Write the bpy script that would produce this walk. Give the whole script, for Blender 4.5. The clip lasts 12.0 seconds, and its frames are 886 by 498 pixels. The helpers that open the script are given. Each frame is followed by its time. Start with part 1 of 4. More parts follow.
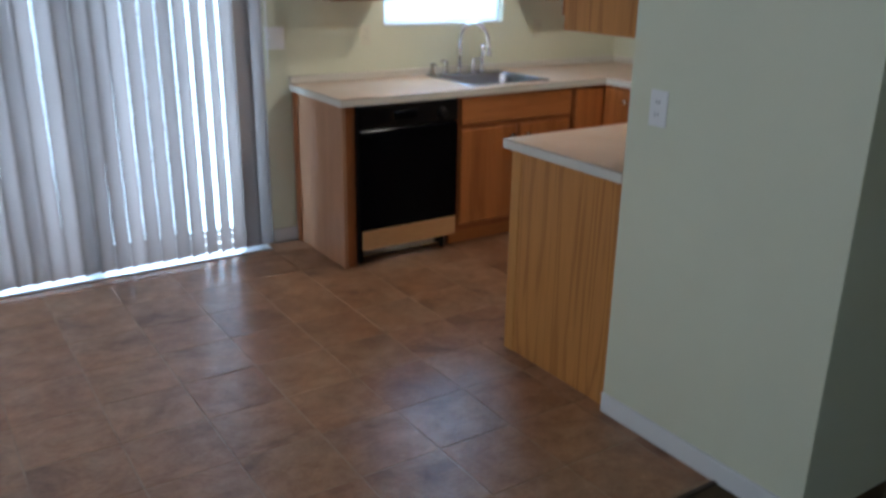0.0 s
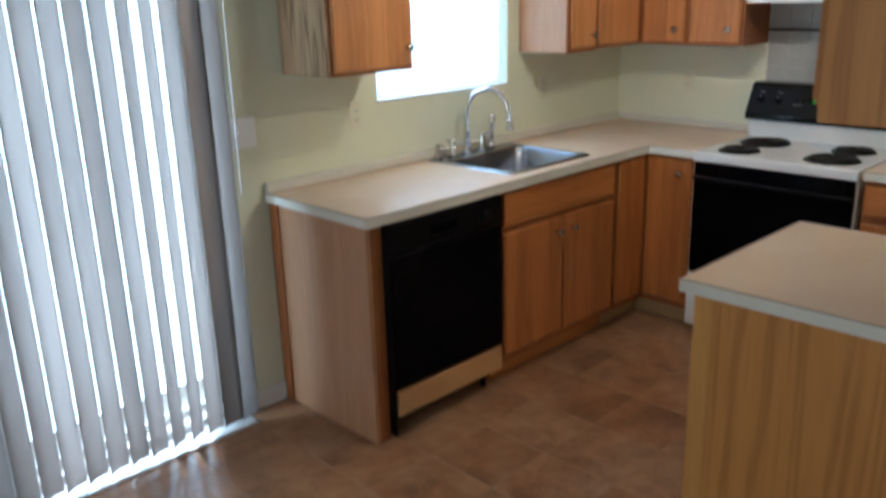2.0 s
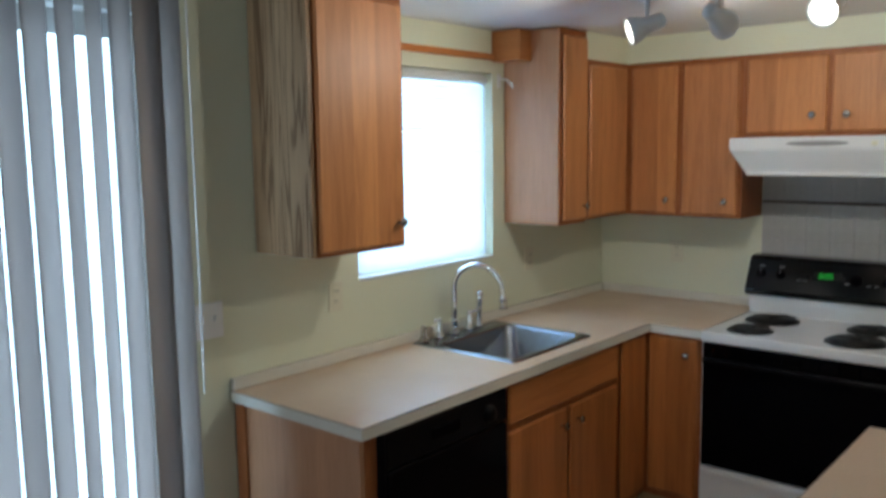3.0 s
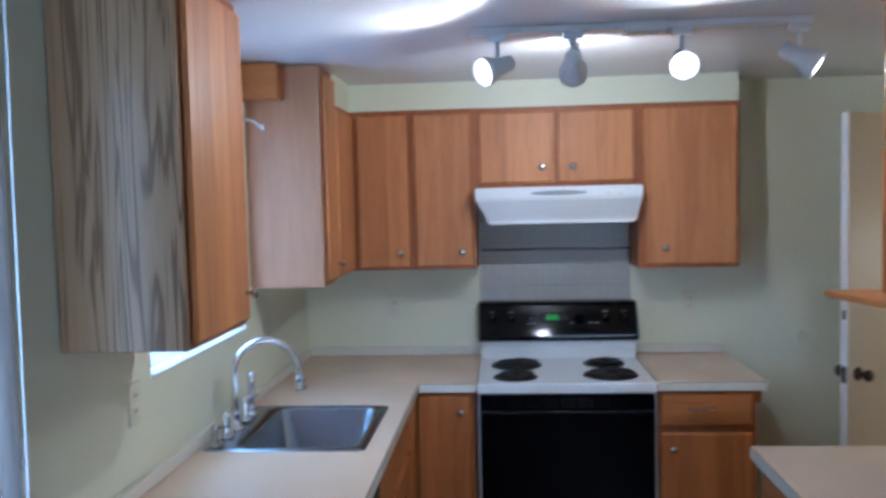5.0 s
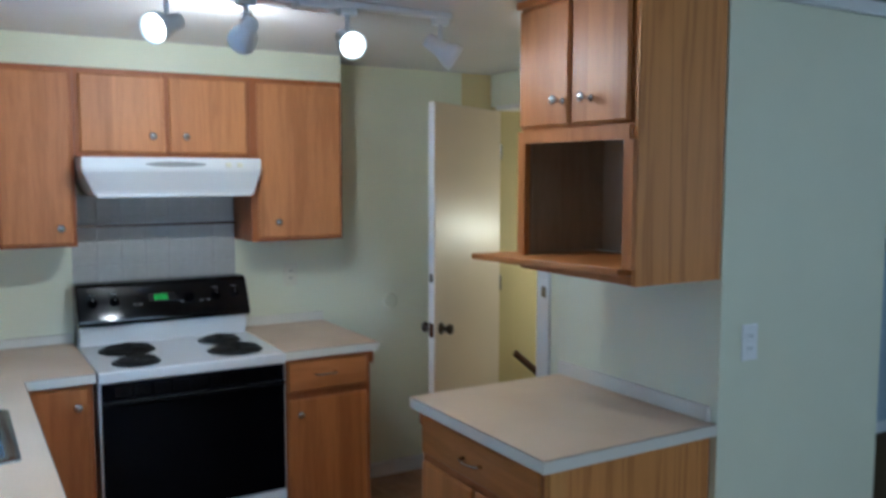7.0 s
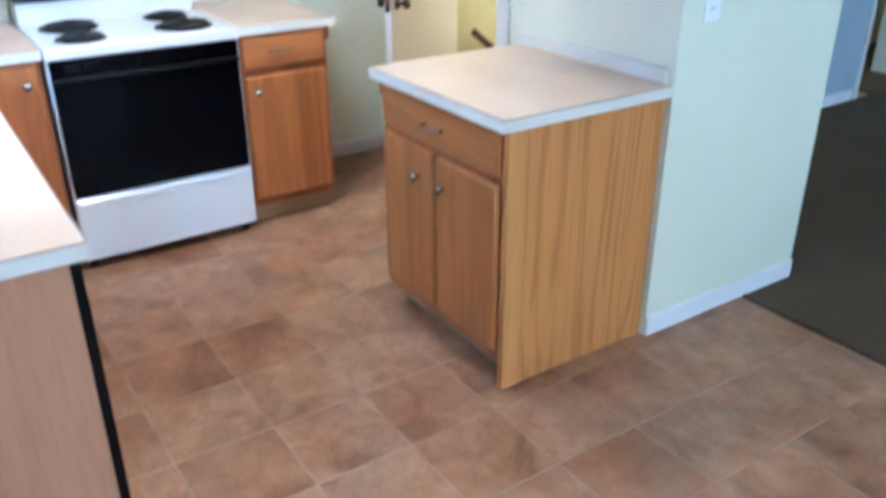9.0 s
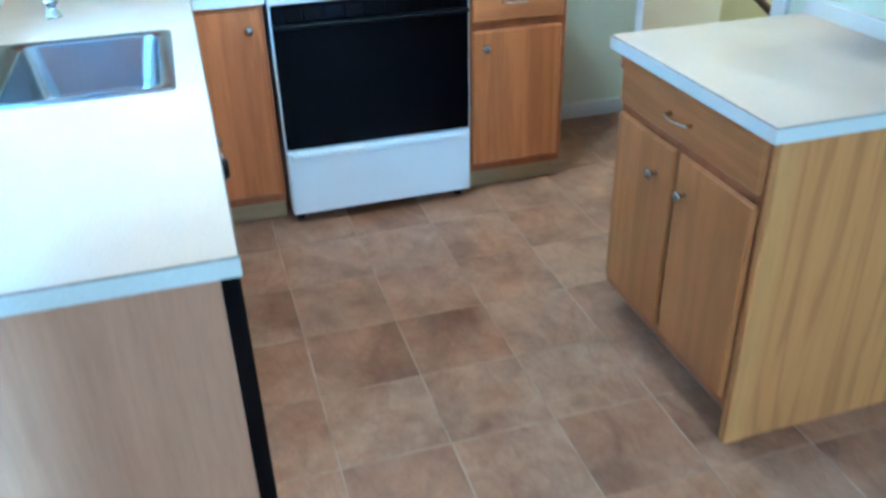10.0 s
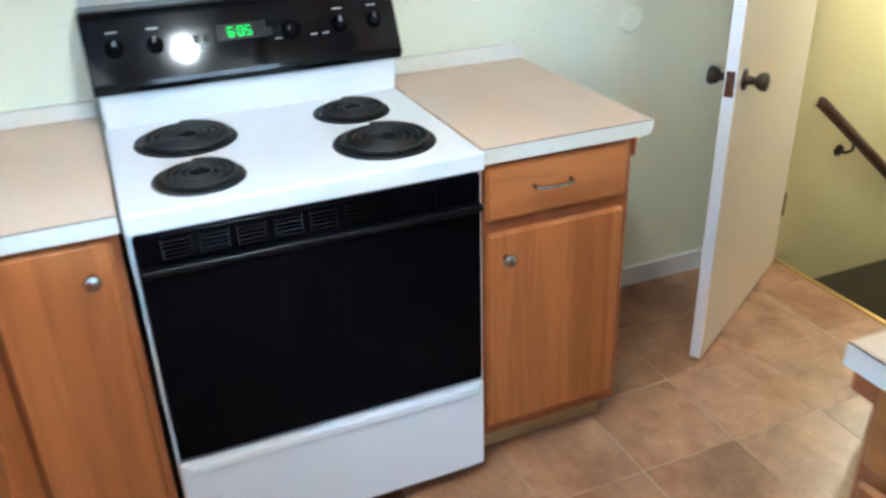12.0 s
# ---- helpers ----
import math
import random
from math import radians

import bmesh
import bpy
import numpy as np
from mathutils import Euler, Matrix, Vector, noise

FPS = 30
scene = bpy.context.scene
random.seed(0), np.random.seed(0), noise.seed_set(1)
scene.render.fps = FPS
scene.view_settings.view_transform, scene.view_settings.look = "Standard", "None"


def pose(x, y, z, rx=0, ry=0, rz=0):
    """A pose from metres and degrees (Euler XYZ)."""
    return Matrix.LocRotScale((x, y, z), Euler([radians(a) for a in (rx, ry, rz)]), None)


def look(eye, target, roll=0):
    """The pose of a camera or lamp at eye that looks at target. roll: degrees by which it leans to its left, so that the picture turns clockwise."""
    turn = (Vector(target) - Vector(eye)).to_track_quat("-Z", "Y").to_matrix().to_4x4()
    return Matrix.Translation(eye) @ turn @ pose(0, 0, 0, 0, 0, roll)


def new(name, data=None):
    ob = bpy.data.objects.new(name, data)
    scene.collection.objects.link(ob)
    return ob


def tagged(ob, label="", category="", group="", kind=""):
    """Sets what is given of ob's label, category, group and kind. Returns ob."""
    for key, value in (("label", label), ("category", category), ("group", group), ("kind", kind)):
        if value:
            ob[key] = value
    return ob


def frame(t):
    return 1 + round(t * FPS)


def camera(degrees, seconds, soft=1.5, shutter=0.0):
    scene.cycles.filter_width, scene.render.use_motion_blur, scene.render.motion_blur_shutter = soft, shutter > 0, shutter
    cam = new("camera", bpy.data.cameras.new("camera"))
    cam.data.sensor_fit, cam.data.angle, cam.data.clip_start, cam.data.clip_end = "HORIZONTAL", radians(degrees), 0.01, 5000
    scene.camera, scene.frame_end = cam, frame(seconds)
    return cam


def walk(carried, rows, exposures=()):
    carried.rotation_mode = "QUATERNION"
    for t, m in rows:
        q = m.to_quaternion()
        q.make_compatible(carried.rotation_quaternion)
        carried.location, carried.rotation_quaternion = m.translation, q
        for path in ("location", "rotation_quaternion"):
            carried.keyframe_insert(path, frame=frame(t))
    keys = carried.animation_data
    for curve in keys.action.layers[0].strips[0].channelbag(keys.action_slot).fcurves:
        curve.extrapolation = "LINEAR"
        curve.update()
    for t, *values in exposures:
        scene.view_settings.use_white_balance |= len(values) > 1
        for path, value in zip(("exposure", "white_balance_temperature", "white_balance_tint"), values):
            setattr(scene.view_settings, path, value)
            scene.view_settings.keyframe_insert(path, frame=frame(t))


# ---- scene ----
cam = camera(56.0, 12.0, soft=2.8, shutter=0.5)
PATH = [
    (0, (0.113, -0.037, 1.6), (1.161, 1.532, 0.937), 1.0),
    (0.5, (0.124, 0.389, 1.62), (1.235, 1.847, 0.821), -1.3),
    (1, (0.18, 0.752, 1.623), (1.296, 2.241, 0.891), -1.8),
    (1.5, (0.209, 1.164, 1.606), (1.433, 2.587, 0.915), -1.3),
    (2, (0.219, 1.515, 1.669), (1.552, 2.884, 1.077), -1.6),
    (2.5, (0.34, 1.828, 1.689), (1.775, 3.161, 1.28), -3.1),
    (2.8, (0.383, 1.918, 1.729), (1.841, 3.251, 1.418), -1.5),
    (3, (0.374, 2.018, 1.722), (1.885, 3.306, 1.478), -0.8),
    (3.2, (0.36, 2.125, 1.725), (1.932, 3.347, 1.534), -0.1),
    (5, (0.303, 3.33, 1.703), (2.294, 3.48, 1.581), -1.4),
    (5.5, (0.395, 3.532, 1.699), (2.386, 3.346, 1.659), -0.6),
    (6, (0.444, 3.634, 1.714), (2.389, 3.172, 1.672), -1.5),
    (6.5, (0.443, 3.806, 1.701), (2.259, 2.969, 1.651), -0.8),
    (8.3, (0.375, 3.991, 1.653), (1.928, 2.852, 1.112), -0.8),
    (8.5, (0.393, 3.969, 1.654), (1.936, 2.869, 1.014), -0.7),
    (9, (0.42, 3.945, 1.592), (1.916, 2.945, 0.718), -0.1),
    (9.2, (0.452, 3.919, 1.564), (1.954, 3.007, 0.608), -0.3),
    (9.5, (0.566, 3.857, 1.584), (2.147, 3.16, 0.577), -1.8),
    (10, (0.79, 3.725, 1.587), (2.449, 3.236, 0.582), -1.4),
    (10.5, (1.187, 3.693, 1.571), (2.882, 3.186, 0.638), -0.8),
    (11, (1.49, 3.597, 1.575), (3.231, 3.064, 0.748), -0.9),
    (11.5, (1.841, 3.485, 1.586), (3.557, 2.945, 0.713), -1.2),
    (12, (2.244, 3.443, 1.551), (3.893, 2.77, 0.64), -1.9),
]

# ---- exposure keys ----
EXPOSURES = [(0.0, -0.55, 5800, 13), (0.6, -0.36, 5850, 13), (2.0, -0.4, 6000, 8), (3.2, -0.98, 5800, 6), (5.0, -0.53, 4800, 11), (5.5, -0.48, 5000, 7), (6.5, -0.53, 4900, 2),
             (8.5, 0.7, 5050, 12), (9.0, 1.2, 4700, 7), (9.5, 1.1, 3850, -7), (10.0, 1.1, 3900, -11), (10.5, 1.14, 4300, -6), (11.0, 1.13, 4450, -4), (11.5, 1.15, 4550, -3), (12.0, 1.06, 4950, 2)]
walk(cam, [(t, look(eye, target, roll)) for t, eye, target, roll in PATH], EXPOSURES)

# ---- plan (metres) ----
YN, XE = 4.35, 4.48          # north wall face, east wall face
XS = 2.15                    # west face of the stub wall and edge of the dropped kitchen ceiling
CEIL, HIGH = 2.24, 2.46      # kitchen ceiling, dining and living ceiling
TOP = 0.914                  # worktop height

# ---- world and lights ----
world = bpy.data.worlds.new("world")
scene.world = world
world.use_nodes = True
sky = world.node_tree.nodes.new("ShaderNodeTexSky")
sky.sky_type, sky.sun_disc = "NISHITA", False
sky.sun_elevation, sky.sun_rotation = radians(79), radians(11)
world.node_tree.links.new(sky.outputs[0], world.node_tree.nodes["Background"].inputs[0])
world.node_tree.nodes["Background"].inputs[1].default_value = 0.12


def area_lamp(name, m, w, h, watts, colour):
    data = bpy.data.lights.new(name, "AREA")
    data.shape, data.size, data.size_y, data.energy, data.color = "RECTANGLE", w, h, watts, colour
    ob = new(name, data)
    ob.matrix_world = m
    return ob


def spot_lamp(name, m, watts, cone, colour, radius=0.03):
    data = bpy.data.lights.new(name, "SPOT")
    data.energy, data.spot_size, data.spot_blend, data.color, data.shadow_soft_size = watts, radians(cone), 0.6, colour, radius
    ob = new(name, data)
    ob.matrix_world = m
    return ob


sun = bpy.data.lights.new("sun", "SUN")
sun.energy, sun.angle, sun.color = 3.5, radians(0.5), (1.0, 0.98, 0.95)
new("sun", sun).matrix_world = look((0.25, 1.3, 7.0), (0, 0, 0))

DAY, WARM = (0.52, 0.77, 1.0), (1.0, 0.90, 0.74)
area_lamp("daylight_slider", look((0.85, 5.05, 1.15), (0.85, 4.0, 1.3)), 2.6, 2.4, 215, DAY)
area_lamp("daylight_sink_window", look((3.02, 4.62, 1.62), (3.02, 4.0, 1.66)), 0.98, 1.0, 42, DAY)
# two unseen fill lamps on the west side, added to brighten stub and living room
area_lamp("daylight_fill_dining", look((-2.55, 2.35, 1.5), (0, 2.2, 1.2)), 1.3, 1.2, 30, (0.86, 0.94, 1.0))
area_lamp("daylight_fill_living", look((-2.55, -2.4, 1.5), (0, -2.4, 1.2)), 1.3, 1.2, 30, (0.74, 0.89, 1.0))
# (head name, pivot on the track, aim, watts)
TX = 3.0
HEADS = [((TX, 3.345), (2.25, 4.30, 1.70), 25), ((TX, 3.105), (4.3, 3.0, 1.70), 31),
         ((TX, 2.765), (1.3, 2.93, 1.38), 20), ((TX, 2.41), (2.74, 1.66, 1.615), 8)]
stair_bulb = bpy.data.lights.new("stair_bulb_light", "POINT")
stair_bulb.energy, stair_bulb.color, stair_bulb.shadow_soft_size = 25, (1.0, 0.84, 0.56), 0.05
new("stair_bulb_light", stair_bulb).location = (4.27, 0.32, 1.30)


# ---- materials ----
def material(name, base=(0.8, 0.8, 0.8), rough=0.5, metal=0.0, spec=0.5, coat=0.0):
    m = bpy.data.materials.new(name)
    m.use_nodes = True
    b = m.node_tree.nodes["Principled BSDF"]
    b.inputs["Base Color"].default_value = (*base, 1)
    b.inputs["Roughness"].default_value = rough
    b.inputs["Metallic"].default_value = metal
    b.inputs["Specular IOR Level"].default_value = spec
    b.inputs["Coat Weight"].default_value = coat
    return m


def tree(m):
    return m.node_tree.nodes, m.node_tree.links, m.node_tree.nodes["Principled BSDF"]


def node(m, kind, **settings):
    n = m.node_tree.nodes.new(kind)
    for key, value in settings.items():
        n.inputs[key.replace("_", " ")].default_value = value
    return n


def coords(m, scale=(1, 1, 1), jitter=0.0):
    """Object coordinates scaled, shifted at random from object to object."""
    nodes, links, _ = tree(m)
    c = nodes.new("ShaderNodeTexCoord")
    mp = nodes.new("ShaderNodeMapping")
    mp.inputs["Scale"].default_value = scale
    links.new(c.outputs["Object"], mp.inputs["Vector"])
    if jitter:
        info = nodes.new("ShaderNodeObjectInfo")
        mul = nodes.new("ShaderNodeMath")
        mul.operation = "MULTIPLY"
        mul.inputs[1].default_value = jitter
        links.new(info.outputs["Random"], mul.inputs[0])
        links.new(mul.outputs[0], mp.inputs["Location"])
    return mp.outputs[0]


def ramp(m, source, stops):
    r = m.node_tree.nodes.new("ShaderNodeValToRGB")
    while len(r.color_ramp.elements) < len(stops):
        r.color_ramp.elements.new(0.5)
    for e, (at, colour) in zip(r.color_ramp.elements, stops):
        e.position, e.color = at, (*colour, 1)
    m.node_tree.links.new(source, r.inputs[0])
    return r.outputs[0]


def mix(m, a, b, factor, kind="MIX"):
    n = m.node_tree.nodes.new("ShaderNodeMix")
    n.data_type, n.blend_type = "RGBA", kind
    for slot, v in ((6, a), (7, b), (0, factor)):
        if hasattr(v, "links"):
            m.node_tree.links.new(v, n.inputs[slot])
        else:
            n.inputs[slot].default_value = (*v, 1) if isinstance(v, tuple) else v
    return n.outputs[2]


def bump(m, source, strength, distance=0.002):
    n = node(m, "ShaderNodeBump", Strength=strength, Distance=distance)
    m.node_tree.links.new(source, n.inputs["Height"])
    m.node_tree.links.new(n.outputs[0], tree(m)[2].inputs["Normal"])


def plaster(name, base, rough=0.55, relief=0.25):
    m = material(name, base, rough)
    nodes, links, b = tree(m)
    at = coords(m)
    n1 = node(m, "ShaderNodeTexNoise", Scale=1.7, Detail=4.0)
    n2 = node(m, "ShaderNodeTexNoise", Scale=130.0, Detail=3.0)
    links.new(at, n1.inputs["Vector"])
    links.new(at, n2.inputs["Vector"])
    dark = tuple(c * 0.93 for c in base)
    links.new(ramp(m, n1.outputs[0], [(0.3, dark), (0.7, base)]), b.inputs["Base Color"])
    bump(m, n2.outputs[0], relief, 0.0015)
    return m


def oak(name, light, dark, stretch=(14, 14, 1.1), rough=0.44, strips=0.0, bold=0.0):
    """Varnished oak: fine pores along the grain, broad figure, and glued strips where strips > 0. bold: contrast of the figure."""
    m = material(name, light, rough, spec=0.36)
    nodes, links, b = tree(m)
    at = coords(m, stretch, 37.0)
    figure = node(m, "ShaderNodeTexNoise", Scale=1.3, Detail=3.0, Distortion=0.6)
    links.new(at, figure.inputs["Vector"])
    rings = node(m, "ShaderNodeMath")
    rings.operation = "MULTIPLY"
    rings.inputs[1].default_value = 5.0 + 12 * bold
    links.new(figure.outputs[0], rings.inputs[0])
    tri = node(m, "ShaderNodeMath")
    tri.operation = "PINGPONG"
    tri.inputs[1].default_value = 1.0
    links.new(rings.outputs[0], tri.inputs[0])
    pores = node(m, "ShaderNodeTexNoise", Scale=9.0, Detail=6.0, Roughness=0.7)
    links.new(at, pores.inputs["Vector"])
    c1 = ramp(m, tri.outputs[0], [(0.05 + 0.10 * bold, tuple(a + (c - a) * (0.34 + 0.5 * bold) for a, c in zip(light, dark))), (0.45, tuple(a * 0.93 for a in light)), (1.0, light)])
    c2 = ramp(m, pores.outputs[0], [(0.32, (0.76, 0.69, 0.62)), (0.56, (1.0, 1.0, 1.0))])
    colour = mix(m, c1, c2, 0.42, "MULTIPLY")
    if strips:
        raw = coords(m, (1 / strips, 1 / strips, 0.0), 5.0)
        white = nodes.new("ShaderNodeTexWhiteNoise")
        add = nodes.new("ShaderNodeVectorMath")
        add.operation = "FLOOR"
        links.new(raw, add.inputs[0])
        links.new(add.outputs[0], white.inputs["Vector"])
        tone = ramp(m, white.outputs["Value"], [(0.0, (0.80, 0.74, 0.68)), (0.5, (0.96, 0.93, 0.90)), (1.0, (1.08, 1.06, 1.0))])
        colour = mix(m, colour, tone, 0.8, "MULTIPLY")
    links.new(colour, b.inputs["Base Color"])
    bump(m, pores.outputs[0], 0.18, 0.0008)
    return m


def speckled(name, base, fleck, rough=0.35, scale=260.0):
    m = material(name, base, rough)
    nodes, links, b = tree(m)
    at = coords(m)
    n1 = node(m, "ShaderNodeTexNoise", Scale=scale, Detail=2.0)
    n2 = node(m, "ShaderNodeTexNoise", Scale=3.0, Detail=4.0)
    links.new(at, n1.inputs["Vector"])
    links.new(at, n2.inputs["Vector"])
    c = ramp(m, n1.outputs[0], [(0.38, fleck), (0.52, base), (0.75, tuple(min(1, v * 1.06) for v in base))])
    links.new(mix(m, c, ramp(m, n2.outputs[0], [(0.3, (0.92, 0.91, 0.9)), (0.7, (1, 1, 1))]), 1.0, "MULTIPLY"), b.inputs["Base Color"])
    r = ramp(m, n2.outputs[0], [(0.3, (rough + 0.1,) * 3), (0.7, (rough - 0.05,) * 3)])
    links.new(r, b.inputs["Roughness"])
    return m


def stone_tile(name):
    """Mottled clay-coloured tile: brushed fine mottle, a broad darker patch, and a tone of its own."""
    m = material(name, (0.26, 0.15, 0.09), 0.36)
    nodes, links, b = tree(m)
    at = coords(m, (1, 1, 1), 61.0)
    n1 = node(m, "ShaderNodeTexNoise", Scale=9.0, Detail=10.0, Distortion=0.25, Roughness=0.68)
    n2 = node(m, "ShaderNodeTexNoise", Scale=2.6, Detail=5.0, Distortion=0.9, Roughness=0.55)
    n3 = node(m, "ShaderNodeTexNoise", Scale=75.0, Detail=5.0, Roughness=0.7)
    n4 = node(m, "ShaderNodeTexNoise", Scale=5.0, Detail=6.0, Distortion=0.3)
    for n in (n1, n2, n3, n4):
        links.new(at, n.inputs["Vector"])
    c1 = ramp(m, n1.outputs[0], [(0.30, (0.310, 0.150, 0.072)), (0.5, (0.415, 0.230, 0.128)), (0.70, (0.495, 0.303, 0.182))])
    c2 = ramp(m, n2.outputs[0], [(0.34, (0.52, 0.455, 0.42)), (0.45, (0.88, 0.85, 0.835)), (0.60, (1.05, 1.04, 1.03))])
    c4 = ramp(m, n4.outputs[0], [(0.36, (1.0, 0.94, 0.87)), (0.62, (0.96, 0.98, 1.0))])
    c5 = ramp(m, n3.outputs[0], [(0.34, (0.84, 0.82, 0.80)), (0.6, (1.0, 1.0, 1.0))])
    info = nodes.new("ShaderNodeObjectInfo")
    c3 = ramp(m, info.outputs["Random"], [(0.0, (0.90, 0.82, 0.76)), (0.3, (0.99, 0.95, 0.91)), (0.65, (0.98, 1.0, 1.0)), (1.0, (1.0, 1.0, 1.0))])
    colour = mix(m, mix(m, c1, c2, 0.9, "MULTIPLY"), c3, 0.95, "MULTIPLY")
    colour = mix(m, mix(m, colour, c4, 1.0, "MULTIPLY"), c5, 0.8, "MULTIPLY")
    streak = node(m, "ShaderNodeTexNoise", Scale=3.2, Detail=7.0, Distortion=1.6, Roughness=0.6)
    links.new(coords(m, (1.0, 1.6, 1.0), 23.0), streak.inputs["Vector"])
    veins = ramp(m, streak.outputs[0], [(0.40, (1.0, 1.0, 1.0)), (0.475, (0.80, 0.76, 0.73)), (0.53, (1.0, 1.0, 1.0)), (0.66, (1.10, 1.10, 1.10))])
    colour = mix(m, colour, veins, 0.55, "MULTIPLY")
    links.new(colour, b.inputs["Base Color"])
    b.inputs["Roughness"].default_value = 0.31
    bump(m, n3.outputs[0], 0.15, 0.001)
    return m


def glow(name, colour, strength):
    m = material(name, (0.9, 0.9, 0.9), 0.4)
    b = tree(m)[2]
    b.inputs["Emission Color"].default_value = (*colour, 1)
    b.inputs["Emission Strength"].default_value = strength
    return m


def brushed(name, base, rough):
    m = material(name, base, rough, 1.0)
    nodes, links, b = tree(m)
    at = coords(m, (2, 90, 30), 9.0)
    n = node(m, "ShaderNodeTexNoise", Scale=2.0, Detail=3.0)
    links.new(at, n.inputs["Vector"])
    links.new(ramp(m, n.outputs[0], [(0.3, (rough - 0.02,) * 3), (0.7, (rough + 0.03,) * 3)]), b.inputs["Roughness"])
    return m


WALL = plaster("pale_green_wall_paint", (0.75, 0.755, 0.575))
# the living room's dim bluish light is put into this wall colour
BLUE_WALL = plaster("blue_grey_dim_light_wall", (0.42, 0.50, 0.56))
STAIR_WALL = plaster("yellow_cream_wall_paint", (0.68, 0.55, 0.27))
CEILING = plaster("gloss_white_ceiling_paint", (0.76, 0.76, 0.76), 0.26, 0.05)
CEILING.node_tree.nodes["Principled BSDF"].inputs["Specular IOR Level"].default_value = 0.38
WHITE = plaster("white_trim_paint", (0.80, 0.80, 0.78), 0.35, 0.04)
DOOR_PAINT = plaster("cream_door_paint", (0.74, 0.60, 0.45), 0.4, 0.05)
OAK = oak("honey_oak", (0.59, 0.255, 0.094), (0.29, 0.104, 0.034), strips=0.11)
OAK_GOLD = oak("golden_oak", (0.43, 0.168, 0.043), (0.20, 0.075, 0.018), strips=0.11)
# honey oak darkened and reddened for the weaker light on the lower cabinets
OAK_LOW = oak("honey_oak_low_shade", (0.50, 0.180, 0.048), (0.23, 0.070, 0.018), strips=0.11)
# frame oak darkened so the gaps between doors read as shadow lines
OAK_FRAME = oak("honey_oak_frame_darkened", (0.37, 0.124, 0.038), (0.17, 0.05, 0.016))
# same low-cabinet shade in the colour, grain running across
OAK_H = oak("honey_oak_across", (0.50, 0.182, 0.049), (0.23, 0.070, 0.018), (1.1, 1.1, 14))
OAK_GOLD_H = oak("golden_oak_across", (0.43, 0.168, 0.043), (0.20, 0.075, 0.018), (1.1, 1.1, 14))
OAK_PANEL = oak("oak_veneer_side", (0.59, 0.258, 0.068), (0.33, 0.125, 0.030), (9, 9, 0.42), bold=0.5)
OAK_STRIP = oak("pale_golden_oak_strip", (0.62, 0.295, 0.082), (0.45, 0.19, 0.05), (9, 9, 0.7))
OAK_PINK = oak("pinkish_oak_veneer", (0.51, 0.265, 0.14), (0.38, 0.19, 0.098), (10, 10, 0.8))
# side veneer with the bluish daylight on it muted into the oak colour
OAK_GREY = oak("daylit_oak_veneer", (0.50, 0.33, 0.19), (0.18, 0.10, 0.05), (13, 13, 0.5), rough=0.28, bold=0.9)
# darker oak for the niche lining and the recessed island kick
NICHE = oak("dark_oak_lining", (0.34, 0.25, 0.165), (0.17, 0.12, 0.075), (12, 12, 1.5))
OAK_PALE = oak("pale_worn_oak", (0.50, 0.34, 0.16), (0.26, 0.16, 0.07), (1.1, 1.1, 14))
OAK_BARE = oak("bare_light_wood", (0.60, 0.33, 0.14), (0.48, 0.25, 0.10), (1.1, 1.1, 14))
LAMINATE = speckled("beige_laminate", (0.68, 0.52, 0.375), (0.62, 0.46, 0.32))
LAMINATE_PALE = speckled("pale_laminate", (0.74, 0.71, 0.62), (0.70, 0.67, 0.58))
ENAMEL = plaster("white_enamel", (0.80, 0.80, 0.79), 0.2, 0.02)
BLACK = material("black_glass", (0.002, 0.002, 0.003), 0.14, spec=0.05)
BLACK_GLOSS = material("black_gloss_panel", (0.002, 0.002, 0.003), 0.075, spec=0.28)
BLACK_MATT = material("black_plastic", (0.003, 0.003, 0.004), 0.35, spec=0.12)
COIL = speckled("black_burner_coil", (0.006, 0.006, 0.006), (0.016, 0.015, 0.014), 0.5)
PAN = material("black_drip_pan", (0.008, 0.008, 0.008), 0.5, spec=0.3)
CHROME = material("chrome", (0.82, 0.83, 0.85), 0.09, 1.0)
NICKEL = brushed("brushed_nickel", (0.50, 0.48, 0.45), 0.22)
# blue of the window reflected in the sink is tinted into the steel
STEEL = brushed("stainless_steel_sky_tint", (0.29, 0.32, 0.37), 0.24)
BRONZE = material("dark_bronze", (0.10, 0.075, 0.06), 0.28, 1.0)
BRASS = brushed("brass_edge_strip", (0.75, 0.52, 0.22), 0.3)
TILE = stone_tile("mottled_brown_floor_tile")
GROUT = speckled("tan_grout", (0.43, 0.30, 0.20), (0.32, 0.20, 0.12), 0.6, 5.0)
TILE_GROUT = material("grey_tile_grout", (0.37, 0.36, 0.34), 0.7)
STAIR_WALL_LOW = plaster("dark_brown_lower_wall", (0.17, 0.13, 0.075), 0.6)
CARPET = speckled("dark_brown_carpet", (0.11, 0.072, 0.032), (0.055, 0.035, 0.016), 0.95, 420.0)
SLAT = material("grey_vinyl_slat", (0.36, 0.318, 0.295), 0.5)
tree(SLAT)[2].inputs["Transmission Weight"].default_value = 0.0
WALL_TILE = speckled("grey_wall_tile", (0.44, 0.43, 0.40), (0.42, 0.41, 0.38), 0.4, 30.0)
RAIL = oak("dark_stained_rail", (0.10, 0.045, 0.025), (0.04, 0.018, 0.01))
PLASTIC = material("ivory_plastic", (0.72, 0.69, 0.53), 0.35)
WHITE_PLASTIC = material("white_plastic", (0.86, 0.86, 0.84), 0.35)
DARK = material("dark_slot", (0.02, 0.02, 0.02), 0.6)
